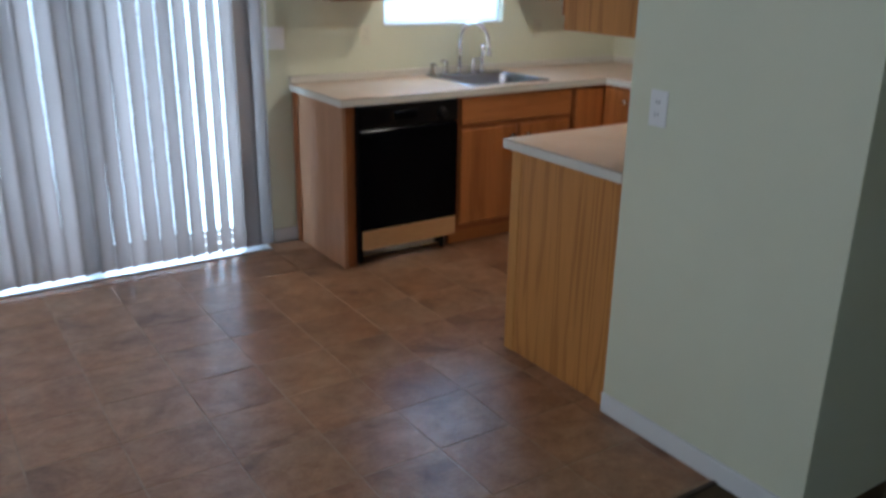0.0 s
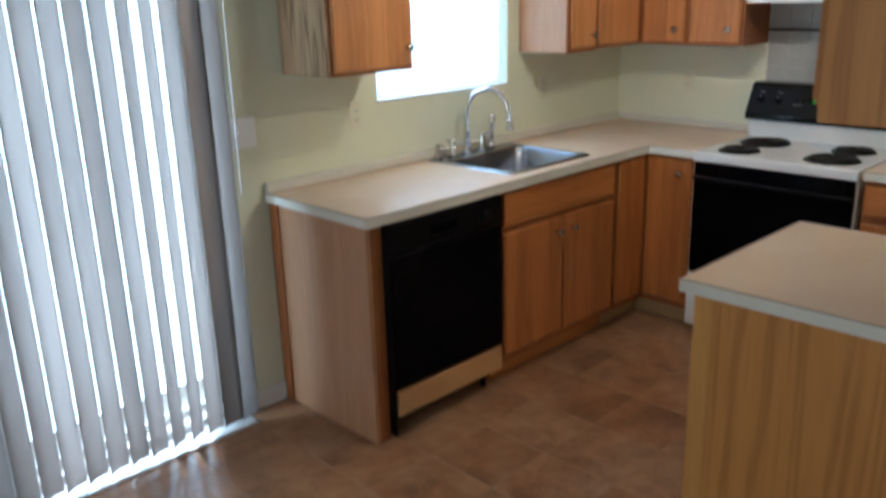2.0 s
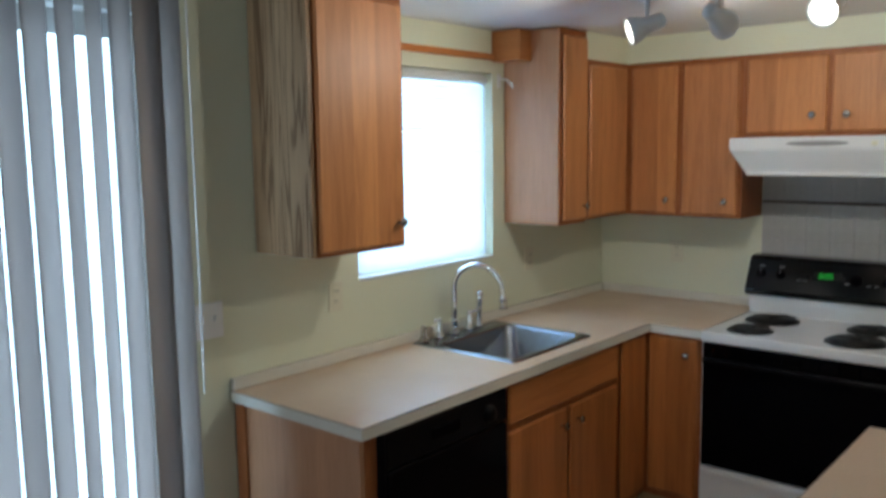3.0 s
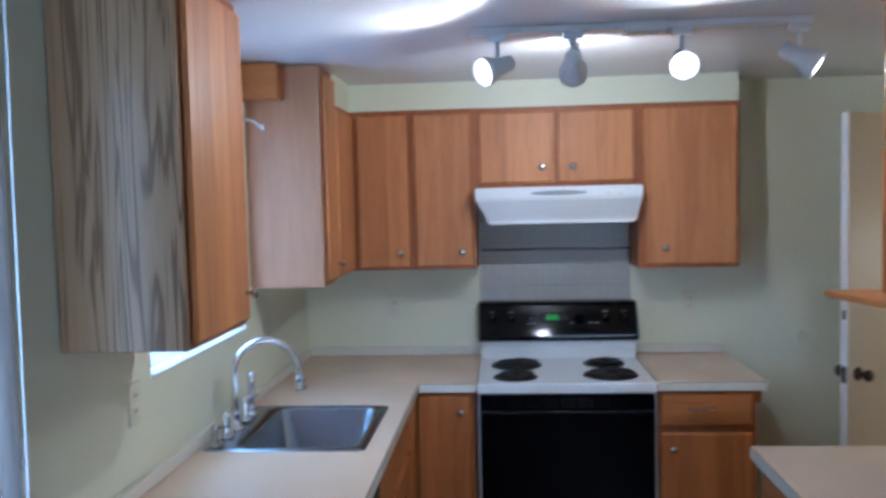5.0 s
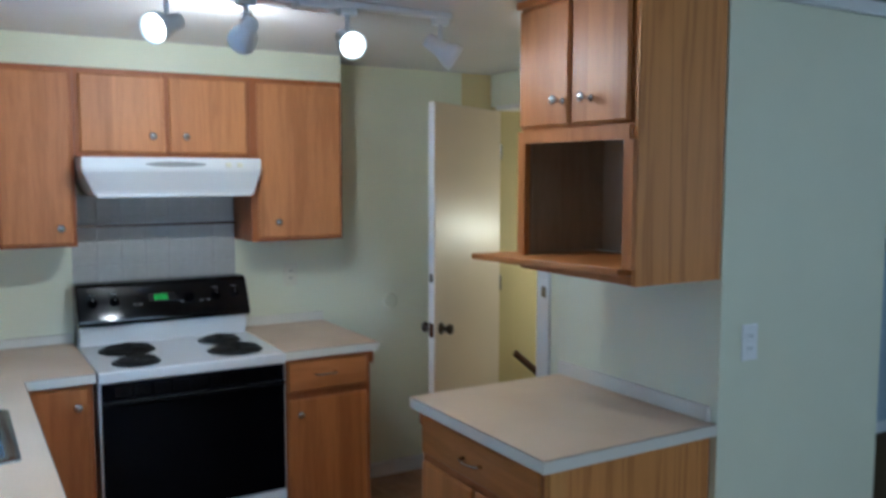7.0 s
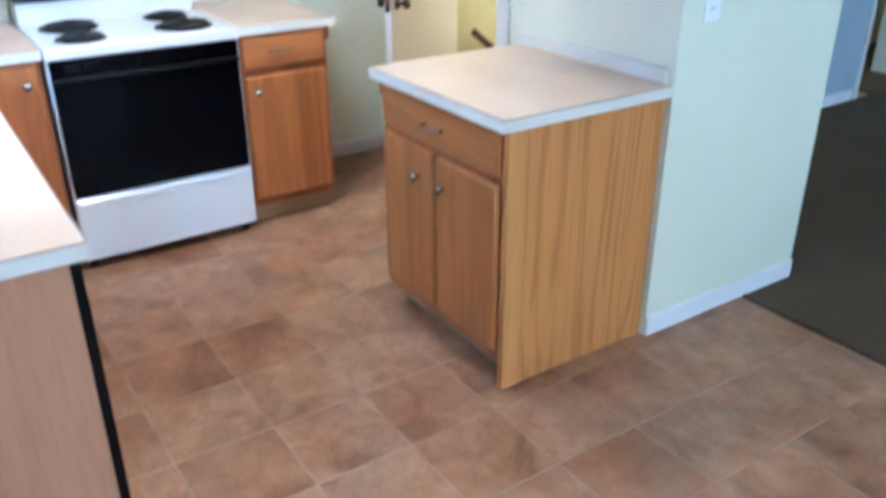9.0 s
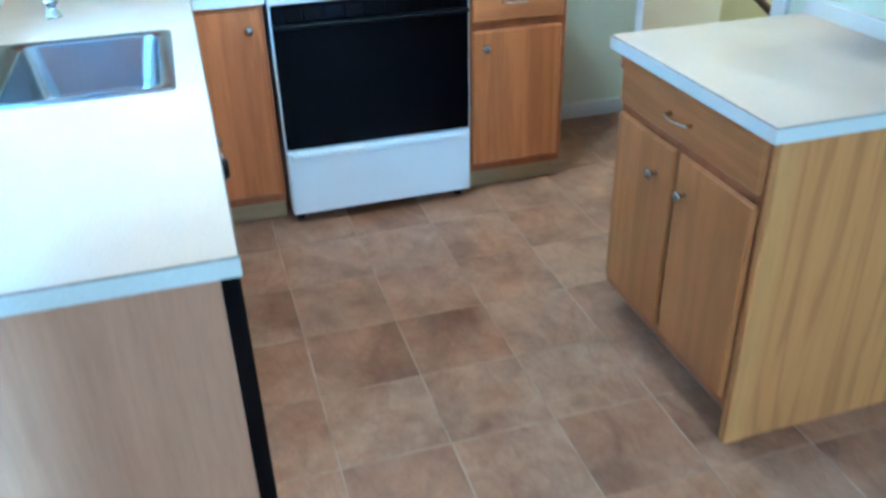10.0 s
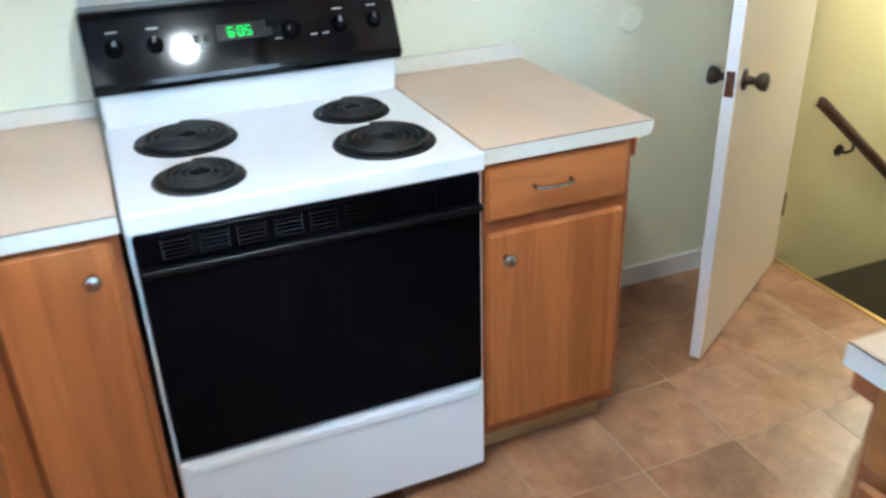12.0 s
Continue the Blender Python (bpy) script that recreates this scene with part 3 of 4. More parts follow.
part("edge_seam", box(3.7966, 3.7997, 2.2625, 2.7045, TOP - 0.003, TOP - 0.0015), SEAM, ct, "thin dark laminate seam")

# --- island against the stub wall ---
IY = 2.548
c = thing("island_cabinet", (2.53, 2.25, 0), "golden oak base cabinet with a wide drawer and two doors", "cabinet")
part("body", box(2.197, 2.875, 1.925, IY, KICK, 0.874), OAK_FRAME, c)
part("side_panel", box(2.172, 2.1965, 1.925, IY + 0.002, 0, 0.874, 0.002), OAK_PANEL, c, "boldly grained oak side panel")
part("corner_strip", box(2.1685, 2.1717, IY - 0.055, IY + 0.002, 0, 0.872, 0.001), OAK_STRIP, c, "pale oak strip along the panel edge")
# dark oak here carries the toe-kick shade along with the scuffed tone
part("kick_board", box(2.197, 2.875, IY - 0.09, IY - 0.075, 0, KICK), NICHE, c, "scuffed kick board, recess shade in its dark colour")
d = part("drawer", box(2.20, 2.86, IY + 0.0005, IY + 0.019, 0.727, 0.858, 0.006), OAK_GOLD_H, c)
pull((2.535, IY + 0.019, 0.79), (1, 0, 0), (0, 1, 0), d)
d = front("door", "y+", 2.20, 2.527, 0.135, 0.70, IY, c, OAK_GOLD)
knob((2.478, IY + 0.019, 0.60), (0, 1, 0), d)
d = front("door", "y+", 2.541, 2.86, 0.135, 0.70, IY, c, OAK_GOLD)
knob((2.625, IY + 0.019, 0.60), (0, 1, 0), d)
part("bracket", box(2.876, 2.93, IY - 0.07, IY - 0.01, 0.80, 0.874, 0.008), OAK_FRAME, c, "small oak block under the counter end")
ct = thing("island_countertop", (2.53, 2.25, TOP), "beige laminate countertop on the oak island cabinet", "countertop")
part("top", box(2.152, 2.905, 1.923, 2.585, Z0, TOP, 0.003), LAMINATE, ct)
part("backsplash", box(2.17, 2.905, 1.924, 1.942, TOP + 0.0006, TOP + 0.05, 0.003), LAMINATE_PALE, ct, "low pale laminate upstand")

part("edge_band", box(2.149, 2.1517, 1.924, 2.588, Z0, TOP - 0.003), LAMINATE_PALE, ct, "pale laminate front edge")
part("edge_band", box(2.1517, 2.905, 2.5853, 2.588, Z0, TOP - 0.003), LAMINATE_PALE, ct)
part("edge_seam", box(2.1486, 2.1517, 1.924, 2.5882, TOP - 0.003, TOP - 0.0015), SEAM, ct, "thin dark laminate seam")
part("edge_seam", box(2.152, 2.9045, 2.5853, 2.5884, TOP - 0.003, TOP - 0.0015), SEAM, ct)

# --- wall cabinets on the north wall ---
UY, UZ = 4.05, 1.37
c = thing("wall_cabinet", (2.33, 4.2, UZ), "tall oak wall cabinet with one door and a grained side", "cabinet", "wall cabinets")
part("body", box(2.137, 2.545, UY, YN - 0.004, UZ, CEIL - 0.004), OAK_FRAME, c)
part("side_panel", box(2.117, 2.1365, UY - 0.001, YN - 0.004, UZ, CEIL - 0.004, 0.002), OAK_GREY, c, "boldly grained side panel, greyed for bluish daylight")
d = front("door", "y-", 2.137, 2.535, UZ + 0.012, CEIL - 0.03, UY, c)
knob((2.50, UY - 0.019, UZ + 0.09), (0, -1, 0), d)
c = thing("window_side_cabinet", (3.65, 4.2, UZ), "tall narrow oak wall cabinet beside the sink window", "cabinet", "wall cabinets")
part("body", box(3.5725, 3.795, UY, YN - 0.004, UZ - 0.01, CEIL - 0.004), OAK_FRAME, c)
part("side_panel", box(3.558, 3.572, UY - 0.001, YN - 0.004, UZ - 0.01, CEIL - 0.004, 0.002), OAK_PINK, c, "pale pinkish oak side panel")
d = front("door", "y-", 3.583, 3.785, UZ + 0.01, CEIL - 0.035, UY, c)
knob((3.745, UY - 0.019, UZ + 0.07), (0, -1, 0), d)
c = thing("corner_wall_cabinet", (4.1, 4.2, UZ), "oak corner wall cabinet under the soffit", "cabinet", "wall cabinets")
part("body", prism([(3.80, UY), (4.199, UY), (4.199, 3.765), (XE - 0.004, 3.765), (XE - 0.004, YN - 0.004), (3.80, YN - 0.004)], "z", UZ, 2.113), OAK_FRAME, c)
d = front("door", "y-", 3.81, 4.165, UZ + 0.012, 2.09, UY, c)
d = front("door", "x-", 3.78, 4.02, UZ + 0.012, 2.09, 4.199, c)
knob((4.18, 3.82, UZ + 0.08), (-1, 0, 0), d)
# --- wall cabinets on the east wall ---
UX = 4.199
c = thing("single_door_wall_cabinet", (4.35, 3.6, UZ), "oak wall cabinet with one door beside the range hood", "cabinet", "wall cabinets")
part("body", box(UX, XE - 0.004, 3.465, 3.763, UZ, 2.113), OAK_FRAME, c)
d = front("door", "x-", 3.48, 3.75, UZ + 0.012, 2.09, UX, c)
knob((UX - 0.019, 3.53, UZ + 0.08), (-1, 0, 0), d)
c = thing("hood_wall_cabinet", (4.35, 3.09, 1.75), "short oak wall cabinet with two doors above the range hood", "cabinet", "wall cabinets")
part("body", box(UX, XE - 0.004, 2.72, 3.463, 1.745, 2.113), OAK_FRAME, c)
d = front("door", "x-", 3.098, 3.445, 1.762, 2.09, UX, c)
knob((UX - 0.019, 3.155, 1.835), (-1, 0, 0), d)
d = front("door", "x-", 2.735, 3.082, 1.762, 2.09, UX, c)
knob((UX - 0.019, 3.015, 1.835), (-1, 0, 0), d)
c = thing("end_wall_cabinet", (4.35, 2.49, UZ), "oak wall cabinet with one wide door, ending the row", "cabinet", "wall cabinets")
part("body", box(UX, XE - 0.004, 2.262, 2.718, UZ - 0.012, 2.113), OAK_FRAME, c)
d = front("door", "x-", 2.277, 2.69, UZ + 0.003, 2.09, UX, c)
knob((UX - 0.019, 2.60, UZ + 0.08), (-1, 0, 0), d)

# --- microwave cabinet on the stub wall ---
MY, ME = 2.27, 2.70      # front plane and east end
c = thing("microwave_cabinet", (2.48, 2.1, 1.36), "oak wall cabinet with two doors over an open niche", "cabinet")
bm = box(2.172, ME, 1.925, MY, 1.80, CEIL - 0.003)
part("body", bm, OAK_GOLD, c)
part("side_panel", box(2.152, 2.1715, 1.925, MY + 0.001, 1.36, CEIL - 0.003, 0.002), OAK_PANEL, c, "boldly grained oak side panel")
part("side_panel", box(ME - 0.02, ME, 1.925, MY, 1.41, 1.80), OAK_PANEL, c)
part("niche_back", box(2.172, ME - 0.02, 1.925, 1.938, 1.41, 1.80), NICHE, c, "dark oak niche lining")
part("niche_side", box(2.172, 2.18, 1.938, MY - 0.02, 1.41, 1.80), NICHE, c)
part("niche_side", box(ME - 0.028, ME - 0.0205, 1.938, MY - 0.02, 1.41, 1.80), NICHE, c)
bm = box(2.172, ME, MY + 0.0005, MY + 0.016, 1.775, 1.815)
box(2.155, 2.195, MY + 0.0015, MY + 0.016, 1.41, 1.775, into=bm)
box(ME - 0.038, ME, MY + 0.0005, MY + 0.016, 1.41, 1.775, into=bm)
part("face_frame", bm, OAK_GOLD, c)
part("shelf", prism([(2.172, 1.96), (ME, 1.96), (2.80, 2.30), (2.80, 2.405), (2.20, MY + 0.025)], "z", 1.388, 1.409, 0.003), OAK_GOLD_H, c, "tapered projecting oak shelf")
part("bottom", box(2.172, ME, 1.925, MY, 1.362, 1.3875), OAK_GOLD, c)
part("cornice", box(2.150, ME + 0.01, MY + 0.0005, MY + 0.022, CEIL - 0.03, CEIL - 0.004, 0.004), OAK_GOLD_H, c, "thin oak top strip")
for a, b, x in ((2.178, 2.428, 2.335), (2.438, ME - 0.005, 2.465)):
    d = front("door", "y+", a, b, 1.825, CEIL - 0.034, MY, c, OAK_GOLD)
    part("knob", lathe((x, MY + 0.019, 1.90), (0.12, 1, 0.05), [(0, 0.012), (0.004, 0.010), (0.008, 0.006), (0.024, 0.006), (0.030, 0.013), (0.037, 0.016), (0.043, 0.012), (0.045, 0.005)], 16), NICKEL, d, "long nickel knob", True)

# ---- stove ----
SY0, SY1 = 2.712, 3.462
s = thing("stove", (4.1, 3.09, 0), "white electric coil stove with a black oven door", "stove")
part("body", box(3.795, 4.455, SY0 + 0.002, SY1 - 0.002, 0.055, 0.868), ENAMEL, s)
bm = box(3.775, 4.42, SY0, SY1, 0.872, 0.916, 0.008, seg=3)
part("cooktop", bm, ENAMEL, s, "white enamel cooktop")
d = part("oven_door", box(3.778, 3.7945, SY0 + 0.010, SY1 - 0.010, 0.322, 0.868, 0.005), BLACK, s, "glossy black oven door")
bm = box(3.754, 3.7785, SY0 + 0.014, SY1 - 0.014, 0.786, 0.803, 0.007, seg=3)
part("handle", bm, BLACK_MATT, d, "black lip handle along the door")
for k in range(9):
    y = SY0 + 0.045 + 0.0735 * k
    bm = box(3.774, 3.7785, y, y + 0.058, 0.814, 0.817)
    for z in (0.823, 0.832, 0.841, 0.850):
        box(3.774, 3.7785, y, y + 0.058, z, z + 0.0035, into=bm)
    for u in (y, y + 0.055):
        box(3.7742, 3.7785, u, u + 0.003, 0.817, 0.857, into=bm)
    part("vent_slot", bm, BLACK_GLOSS, d)
d = part("drawer", box(3.780, 3.7945, SY0 + 0.004, SY1 - 0.004, 0.045, 0.312, 0.006), ENAMEL, s, "white storage drawer")
part("grip", box(3.774, 3.781, SY0 + 0.02, SY1 - 0.02, 0.278, 0.306, 0.005), ENAMEL, d)
for y in (SY0 + 0.04, SY1 - 0.04):
    part("foot", lathe((3.85, y, 0), (0, 0, 1), [(0, 0.018), (0.03, 0.018), (0.056, 0.01)], 10), BLACK_MATT, s)
# backguard: white riser, black sloping panel
part("riser", prism([(4.325, 0.914), (4.455, 0.914), (4.455, 1.005), (4.305, 1.005), (4.305, 0.975)], "y", SY0 + 0.006, SY1 - 0.006, 0.004), ENAMEL, s, "white riser behind the burners")
bg = part("backguard", prism([(4.300, 1.006), (4.45, 1.006), (4.45, 1.187), (4.362, 1.187), (4.346, 1.175), (4.276, 1.031), (4.279, 1.014), (4.288, 1.007)], "y", SY0 - 0.004, SY1 + 0.004, 0.006), BLACK_GLOSS, s, "glossy black control panel")
FX, LEAN = 4.277, math.atan2(0.070, 0.144)


def lean(bm):
    """Tilts a fitting back to the slope of the control panel."""
    bmesh.ops.rotate(bm, verts=bm.verts, cent=(FX, 0, 1.031), matrix=Matrix.Rotation(LEAN, 3, "Y"))
    return bm


part("clock", lean(box(FX - 0.0035, FX + 0.004, 3.045, 3.165, 1.105, 1.145, 0.001)), BLACK_MATT, bg)
# seven-segment digits: 6:05
SEGMENTS = {"6": "acdefg", "0": "abcdef", "5": "acdfg"}
for y, figure in ((3.132, "6"), (3.108, "0"), (3.090, "5")):
    bm = bmesh.new()
    h, w = 0.011, 0.0055     # half height, half width
    for q in SEGMENTS[figure]:
        if q in "agd":
            z = 1.125 + {"a": h, "g": 0, "d": -h}[q]
            box(FX - 0.0052, FX - 0.0036, y - w, y + w, z - 0.0013, z + 0.0013, into=bm)
        else:
            u = y + (w if q in "ef" else -w)
            z = 1.125 + (h / 2 if q in "bf" else -h / 2)
            box(FX - 0.0052, FX - 0.0036, u - 0.0013, u + 0.0013, z - h / 2, z + h / 2, into=bm)
    part("digit", lean(bm), GREEN, bg, "glowing green clock digit")
bm = bmesh.new()
for z in (1.120, 1.130):
    box(FX - 0.0052, FX - 0.0036, 3.1187, 3.1213, z - 0.0013, z + 0.0013, into=bm)
part("colon", lean(bm), GREEN, bg)
for y in (3.40, 3.31, 2.86, 2.77):
    k = part("dial", lean(lathe((FX, y, 1.115), (-1, 0, 0), [(0, 0.020), (0.004, 0.020), (0.006, 0.016), (0.014, 0.015), (0.016, 0.012)], 20)), BLACK, bg, "black burner dial", True)
    part("pointer", lean(box(FX - 0.0185, FX - 0.015, y - 0.0015, y + 0.0015, 1.118, 1.131)), LEGEND, k)
    part("legend", lean(box(FX - 0.0022, FX + 0.003, y - 0.012, y + 0.012, 1.152, 1.156)), LEGEND, bg)
k = part("dial", lean(lathe((FX, 2.985, 1.115), (-1, 0, 0), [(0, 0.024), (0.004, 0.024), (0.006, 0.019), (0.014, 0.018), (0.016, 0.014)], 20)), BLACK, bg, "black oven dial", True)
for y in (3.20, 3.225, 3.02, 2.93, 2.90):
    part("legend", lean(box(FX - 0.0022, FX + 0.003, y - 0.008, y + 0.008, 1.095, 1.099)), LEGEND, bg)
for y in (3.19, 3.215, 3.04):
    part("button", lean(box(FX - 0.005, FX + 0.003, y - 0.008, y + 0.008, 1.108, 1.126, 0.001)), BLACK_MATT, bg)


def burner(x, y, r):
    b = part("burner", lathe((x, y, 0.9165), (0, 0, 1), [(0, r + 0.014), (0.004, r + 0.012), (0.0045, r + 0.006), (0.001, r * 0.5), (0.001, 0.01)], 36), PAN, s, "black drip pan with a coil", True)
    path, turns = [], max(3, round(r / 0.021))
    for k in range(turns * 28 + 1):
        u = 2 * math.pi * k / 28
        rad = 0.018 + (r - 0.018) * k / (turns * 28)
        path.append((x + rad * math.cos(u), y + rad * math.sin(u), 0.926))
    part("coil", tube(path, 0.0062, 6), COIL, b, "spiral heating coil", True)
    bm = box(x - r, x + r, y - 0.003, y + 0.003, 0.9175, 0.921)
    box(x - 0.003, x + 0.003, y - r, y + r, 0.9175, 0.921, into=bm)
    part("support", bm, STEEL, b)


burner(4.165, 3.29, 0.103)
burner(3.910, 3.298, 0.082)
burner(4.185, 2.885, 0.082)
burner(3.938, 2.885, 0.103)

# ---- range hood ----
h = thing("range_hood", (4.25, 3.09, 1.57), "white enamel range hood under the short cabinet", "range hood")
bm = bmesh.new()
rings = []
for z, x, inset in ((1.742, 4.03, 0.0), (1.690, 4.03, 0.0), (1.598, 4.078, 0.050), (1.585, 4.080, 0.052)):
    y0, y1 = 2.722 + inset * 0.35, 3.462 - inset
    rings.append([bm.verts.new(c) for c in ((x, y0, z), (x, y1, z), (XE - 0.005, y1, z), (XE - 0.005, y0, z))])
for a, b in zip(rings, rings[1:]):
    for j in range(4):
        bm.faces.new((a[j], a[(j + 1) % 4], b[(j + 1) % 4], b[j]))
bm.faces.new(rings[0])
bm.faces.new(rings[-1][::-1])
bmesh.ops.bevel(bm, geom=bm.edges[:], offset=0.005, segments=2, affect="EDGES")
part("shell", bm, ENAMEL, h)
part("front_lip", box(4.074, 4.092, 2.752, 3.40, 1.575, 1.590, 0.004), ENAMEL, h)
part("vent_grille", prism([(3.09 + 0.125 * math.cos(radians(a)), 1.714 + 0.011 * math.sin(radians(a))) for a in range(0, 360, 15)], "x", 4.0265, 4.0325), LEGEND, h, "grey lens-shaped vent")
for y in (2.82, 2.87):
    part("switch", box(4.022, 4.031, y - 0.012, y + 0.012, 1.703, 1.722, 0.002), PLASTIC, h)
part("underside", box(4.11, XE - 0.01, 2.78, 3.395, 1.578, 1.5845), LEGEND, h, "grey metal filter underside")

# ---- grey wall tiles behind the stove ----
wt = thing("wall_tile_panel", (XE, 3.09, 1.0), "grey ceramic tile panel on the wall behind the stove", "tiles", kind="structure")
part("grout_bed", box(XE - 0.006, XE - 0.0005, SY0 + 0.006, SY1 - 0.006, 0.93, 1.58), TILE_GROUT, wt)
tl = None
for r in range(6):
    for k in range(7):
        y, z = SY0 + 0.01 + k * 0.1055, 0.935 + r * 0.108
        if tl is None:
            tl = part("wall_tile", box(XE - 0.011, XE - 0.0055, y, y + 0.103, z, z + 0.1055, 0.002), WALL_TILE, wt)
            o = (y, z)
        else:
            t = new("wall_tile", tl.data)
            t.parent = wt
            t.location = (0, y - o[0], z - o[1])
rod = thing("tile_ledge", (XE, 3.09, 1.44), "thin dark metal ledge across the tiled wall", "ledge")
part("strip", box(XE - 0.035, XE - 0.012, SY0 + 0.01, SY1 - 0.01, 1.432, 1.444, 0.002), BRONZE, rod)

# ---- sink and taps ----
k = thing("sink", (3.13, 4.0, TOP), "stainless steel single bowl sink set into the countertop", "sink")
X0, X1, Y0, Y1 = 2.85, 3.42, 3.785, 4.31
BX0, BX1, BY0, BY1, BZ = 2.885, 3.385, 3.825, 4.195, TOP - 0.17
bm = bmesh.new()


def ring(x0, x1, y0, y1, z, r, n=5):
    out = []
    for cx, cy, a in ((x1 - r, y1 - r, 0), (x0 + r, y1 - r, 90), (x0 + r, y0 + r, 180), (x1 - r, y0 + r, 270)):
        for j in range(n):
            u = radians(a + 90 * j / (n - 1))
            out.append(bm.verts.new((cx + r * math.cos(u), cy + r * math.sin(u), z)))
    return out


loops = [ring(X0, X1, Y0, Y1, TOP + 0.0008, 0.02), ring(X0 + 0.004, X1 - 0.004, Y0 + 0.004, Y1 - 0.004, TOP + 0.0055, 0.02),
         ring(BX0 - 0.006, BX1 + 0.006, BY0 - 0.006, BY1 + 0.006, TOP + 0.0045, 0.045), ring(BX0, BX1, BY0, BY1, TOP - 0.004, 0.045),
         ring(BX0 + 0.012, BX1 - 0.012, BY0 + 0.012, BY1 - 0.012, BZ + 0.03, 0.06), ring(BX0 + 0.04, BX1 - 0.04, BY0 + 0.04, BY1 - 0.04, BZ, 0.05)]
for a, b in zip(loops, loops[1:]):
    for j in range(len(a)):
        bm.faces.new((a[j], a[(j + 1) % len(a)], b[(j + 1) % len(b)], b[j]))
bm.faces.new(loops[-1])
part("basin", bm, STEEL, k, "", True)
part("drain", lathe((3.135, 4.03, BZ + 0.001), (0, 0, 1), [(0, 0.045), (0.003, 0.045), (0.004, 0.03), (0.001, 0.028), (0.001, 0.01)], 20), CHROME, k, "chrome drain ring", True)
ZR = TOP + 0.005
f = thing("faucet", (3.09, 4.275, ZR), "chrome gooseneck kitchen faucet with two handles", "faucet")
part("base", lathe((3.09, 4.275, ZR), (0, 0, 1), [(0, 0.028), (0.008, 0.027), (0.02, 0.018), (0.05, 0.015), (0.056, 0.019), (0.064, 0.014)], 20), CHROME, f, "", True)
path = [(3.09, 4.275, ZR + 0.05), (3.09, 4.275, ZR + 0.20)]
for j in range(13):
    u = math.pi * j / 12
    path.append((3.09 + 0.03 * (1 - math.cos(u)), 4.275 - 0.105 * (1 - math.cos(u)), ZR + 0.20 + 0.105 * math.sin(u)))
path += [(3.154, 4.061, ZR + 0.17), (3.156, 4.053, ZR + 0.155)]
part("spout", tube(path, [0.012] * 15 + [0.0125, 0.016], 12), CHROME, f, "tall curved chrome spout", True)
part("aerator", lathe((3.154, 4.061, ZR + 0.172), (0.01, -0.04, -1), [(0, 0.0125), (0.004, 0.0165), (0.009, 0.0165), (0.012, 0.0125), (0.028, 0.015), (0.040, 0.021), (0.046, 0.021), (0.046, 0.015)], 16), CHROME, f, "flared chrome nozzle", True)
for j in (8, 9):
    u = math.pi * j / 12
    ring = Vector((3.09 + 0.03 * (1 - math.cos(u)), 4.275 - 0.105 * (1 - math.cos(u)), ZR + 0.20 + 0.105 * math.sin(u)))
    part("collar", lathe(ring, (0.03 * math.sin(u), -0.105 * math.sin(u), 0.105 * math.cos(u)), [(-0.004, 0.012), (-0.003, 0.0155), (0.003, 0.0155), (0.004, 0.012)], 14), CHROME, f, "", True)
for x in (2.99, 3.195):
    hd = part("valve", lathe((x, 4.275, ZR), (0, 0, 1), [(0, 0.026), (0.01, 0.024), (0.03, 0.013), (0.055, 0.016), (0.065, 0.012), (0.08, 0.013), (0.085, 0.006)], 16), CHROME, f, "", True)
    sgn = -1 if x < 3.1 else 1
    part("lever", tube([(x, 4.275, ZR + 0.072), (x + sgn * 0.03, 4.26, ZR + 0.085), (x + sgn * 0.055, 4.25, ZR + 0.083)], [0.007, 0.0055, 0.008], 8), CHROME, hd, "", True)
sp = thing("side_sprayer", (3.26, 4.275, ZR), "chrome side sprayer standing on the sink ledge", "sprayer")
part("holder", lathe((3.26, 4.275, ZR), (0, 0, 1), [(0, 0.022), (0.01, 0.02), (0.03, 0.014), (0.04, 0.016)], 14), CHROME, sp, "", True)
part("wand", lathe((3.26, 4.275, ZR + 0.035), (0.02, -0.05, 1), [(0, 0.012), (0.04, 0.011), (0.09, 0.016), (0.125, 0.017), (0.13, 0.009)], 14), CHROME, sp, "", True)
sd = thing("soap_dispenser", (2.89, 4.275, ZR), "dark metal soap dispenser on the sink ledge", "soap dispenser")
part("bottle_top", lathe((2.89, 4.275, ZR), (0, 0, 1), [(0, 0.024), (0.008, 0.022), (0.025, 0.013), (0.05, 0.009), (0.062, 0.012), (0.07, 0.006)], 14), NICKEL, sd, "", True)
part("nozzle", tube([(2.89, 4.275, ZR + 0.062), (2.89, 4.235, ZR + 0.066), (2.89, 4.225, ZR + 0.058)], 0.005, 8), NICKEL, sd, "", True)

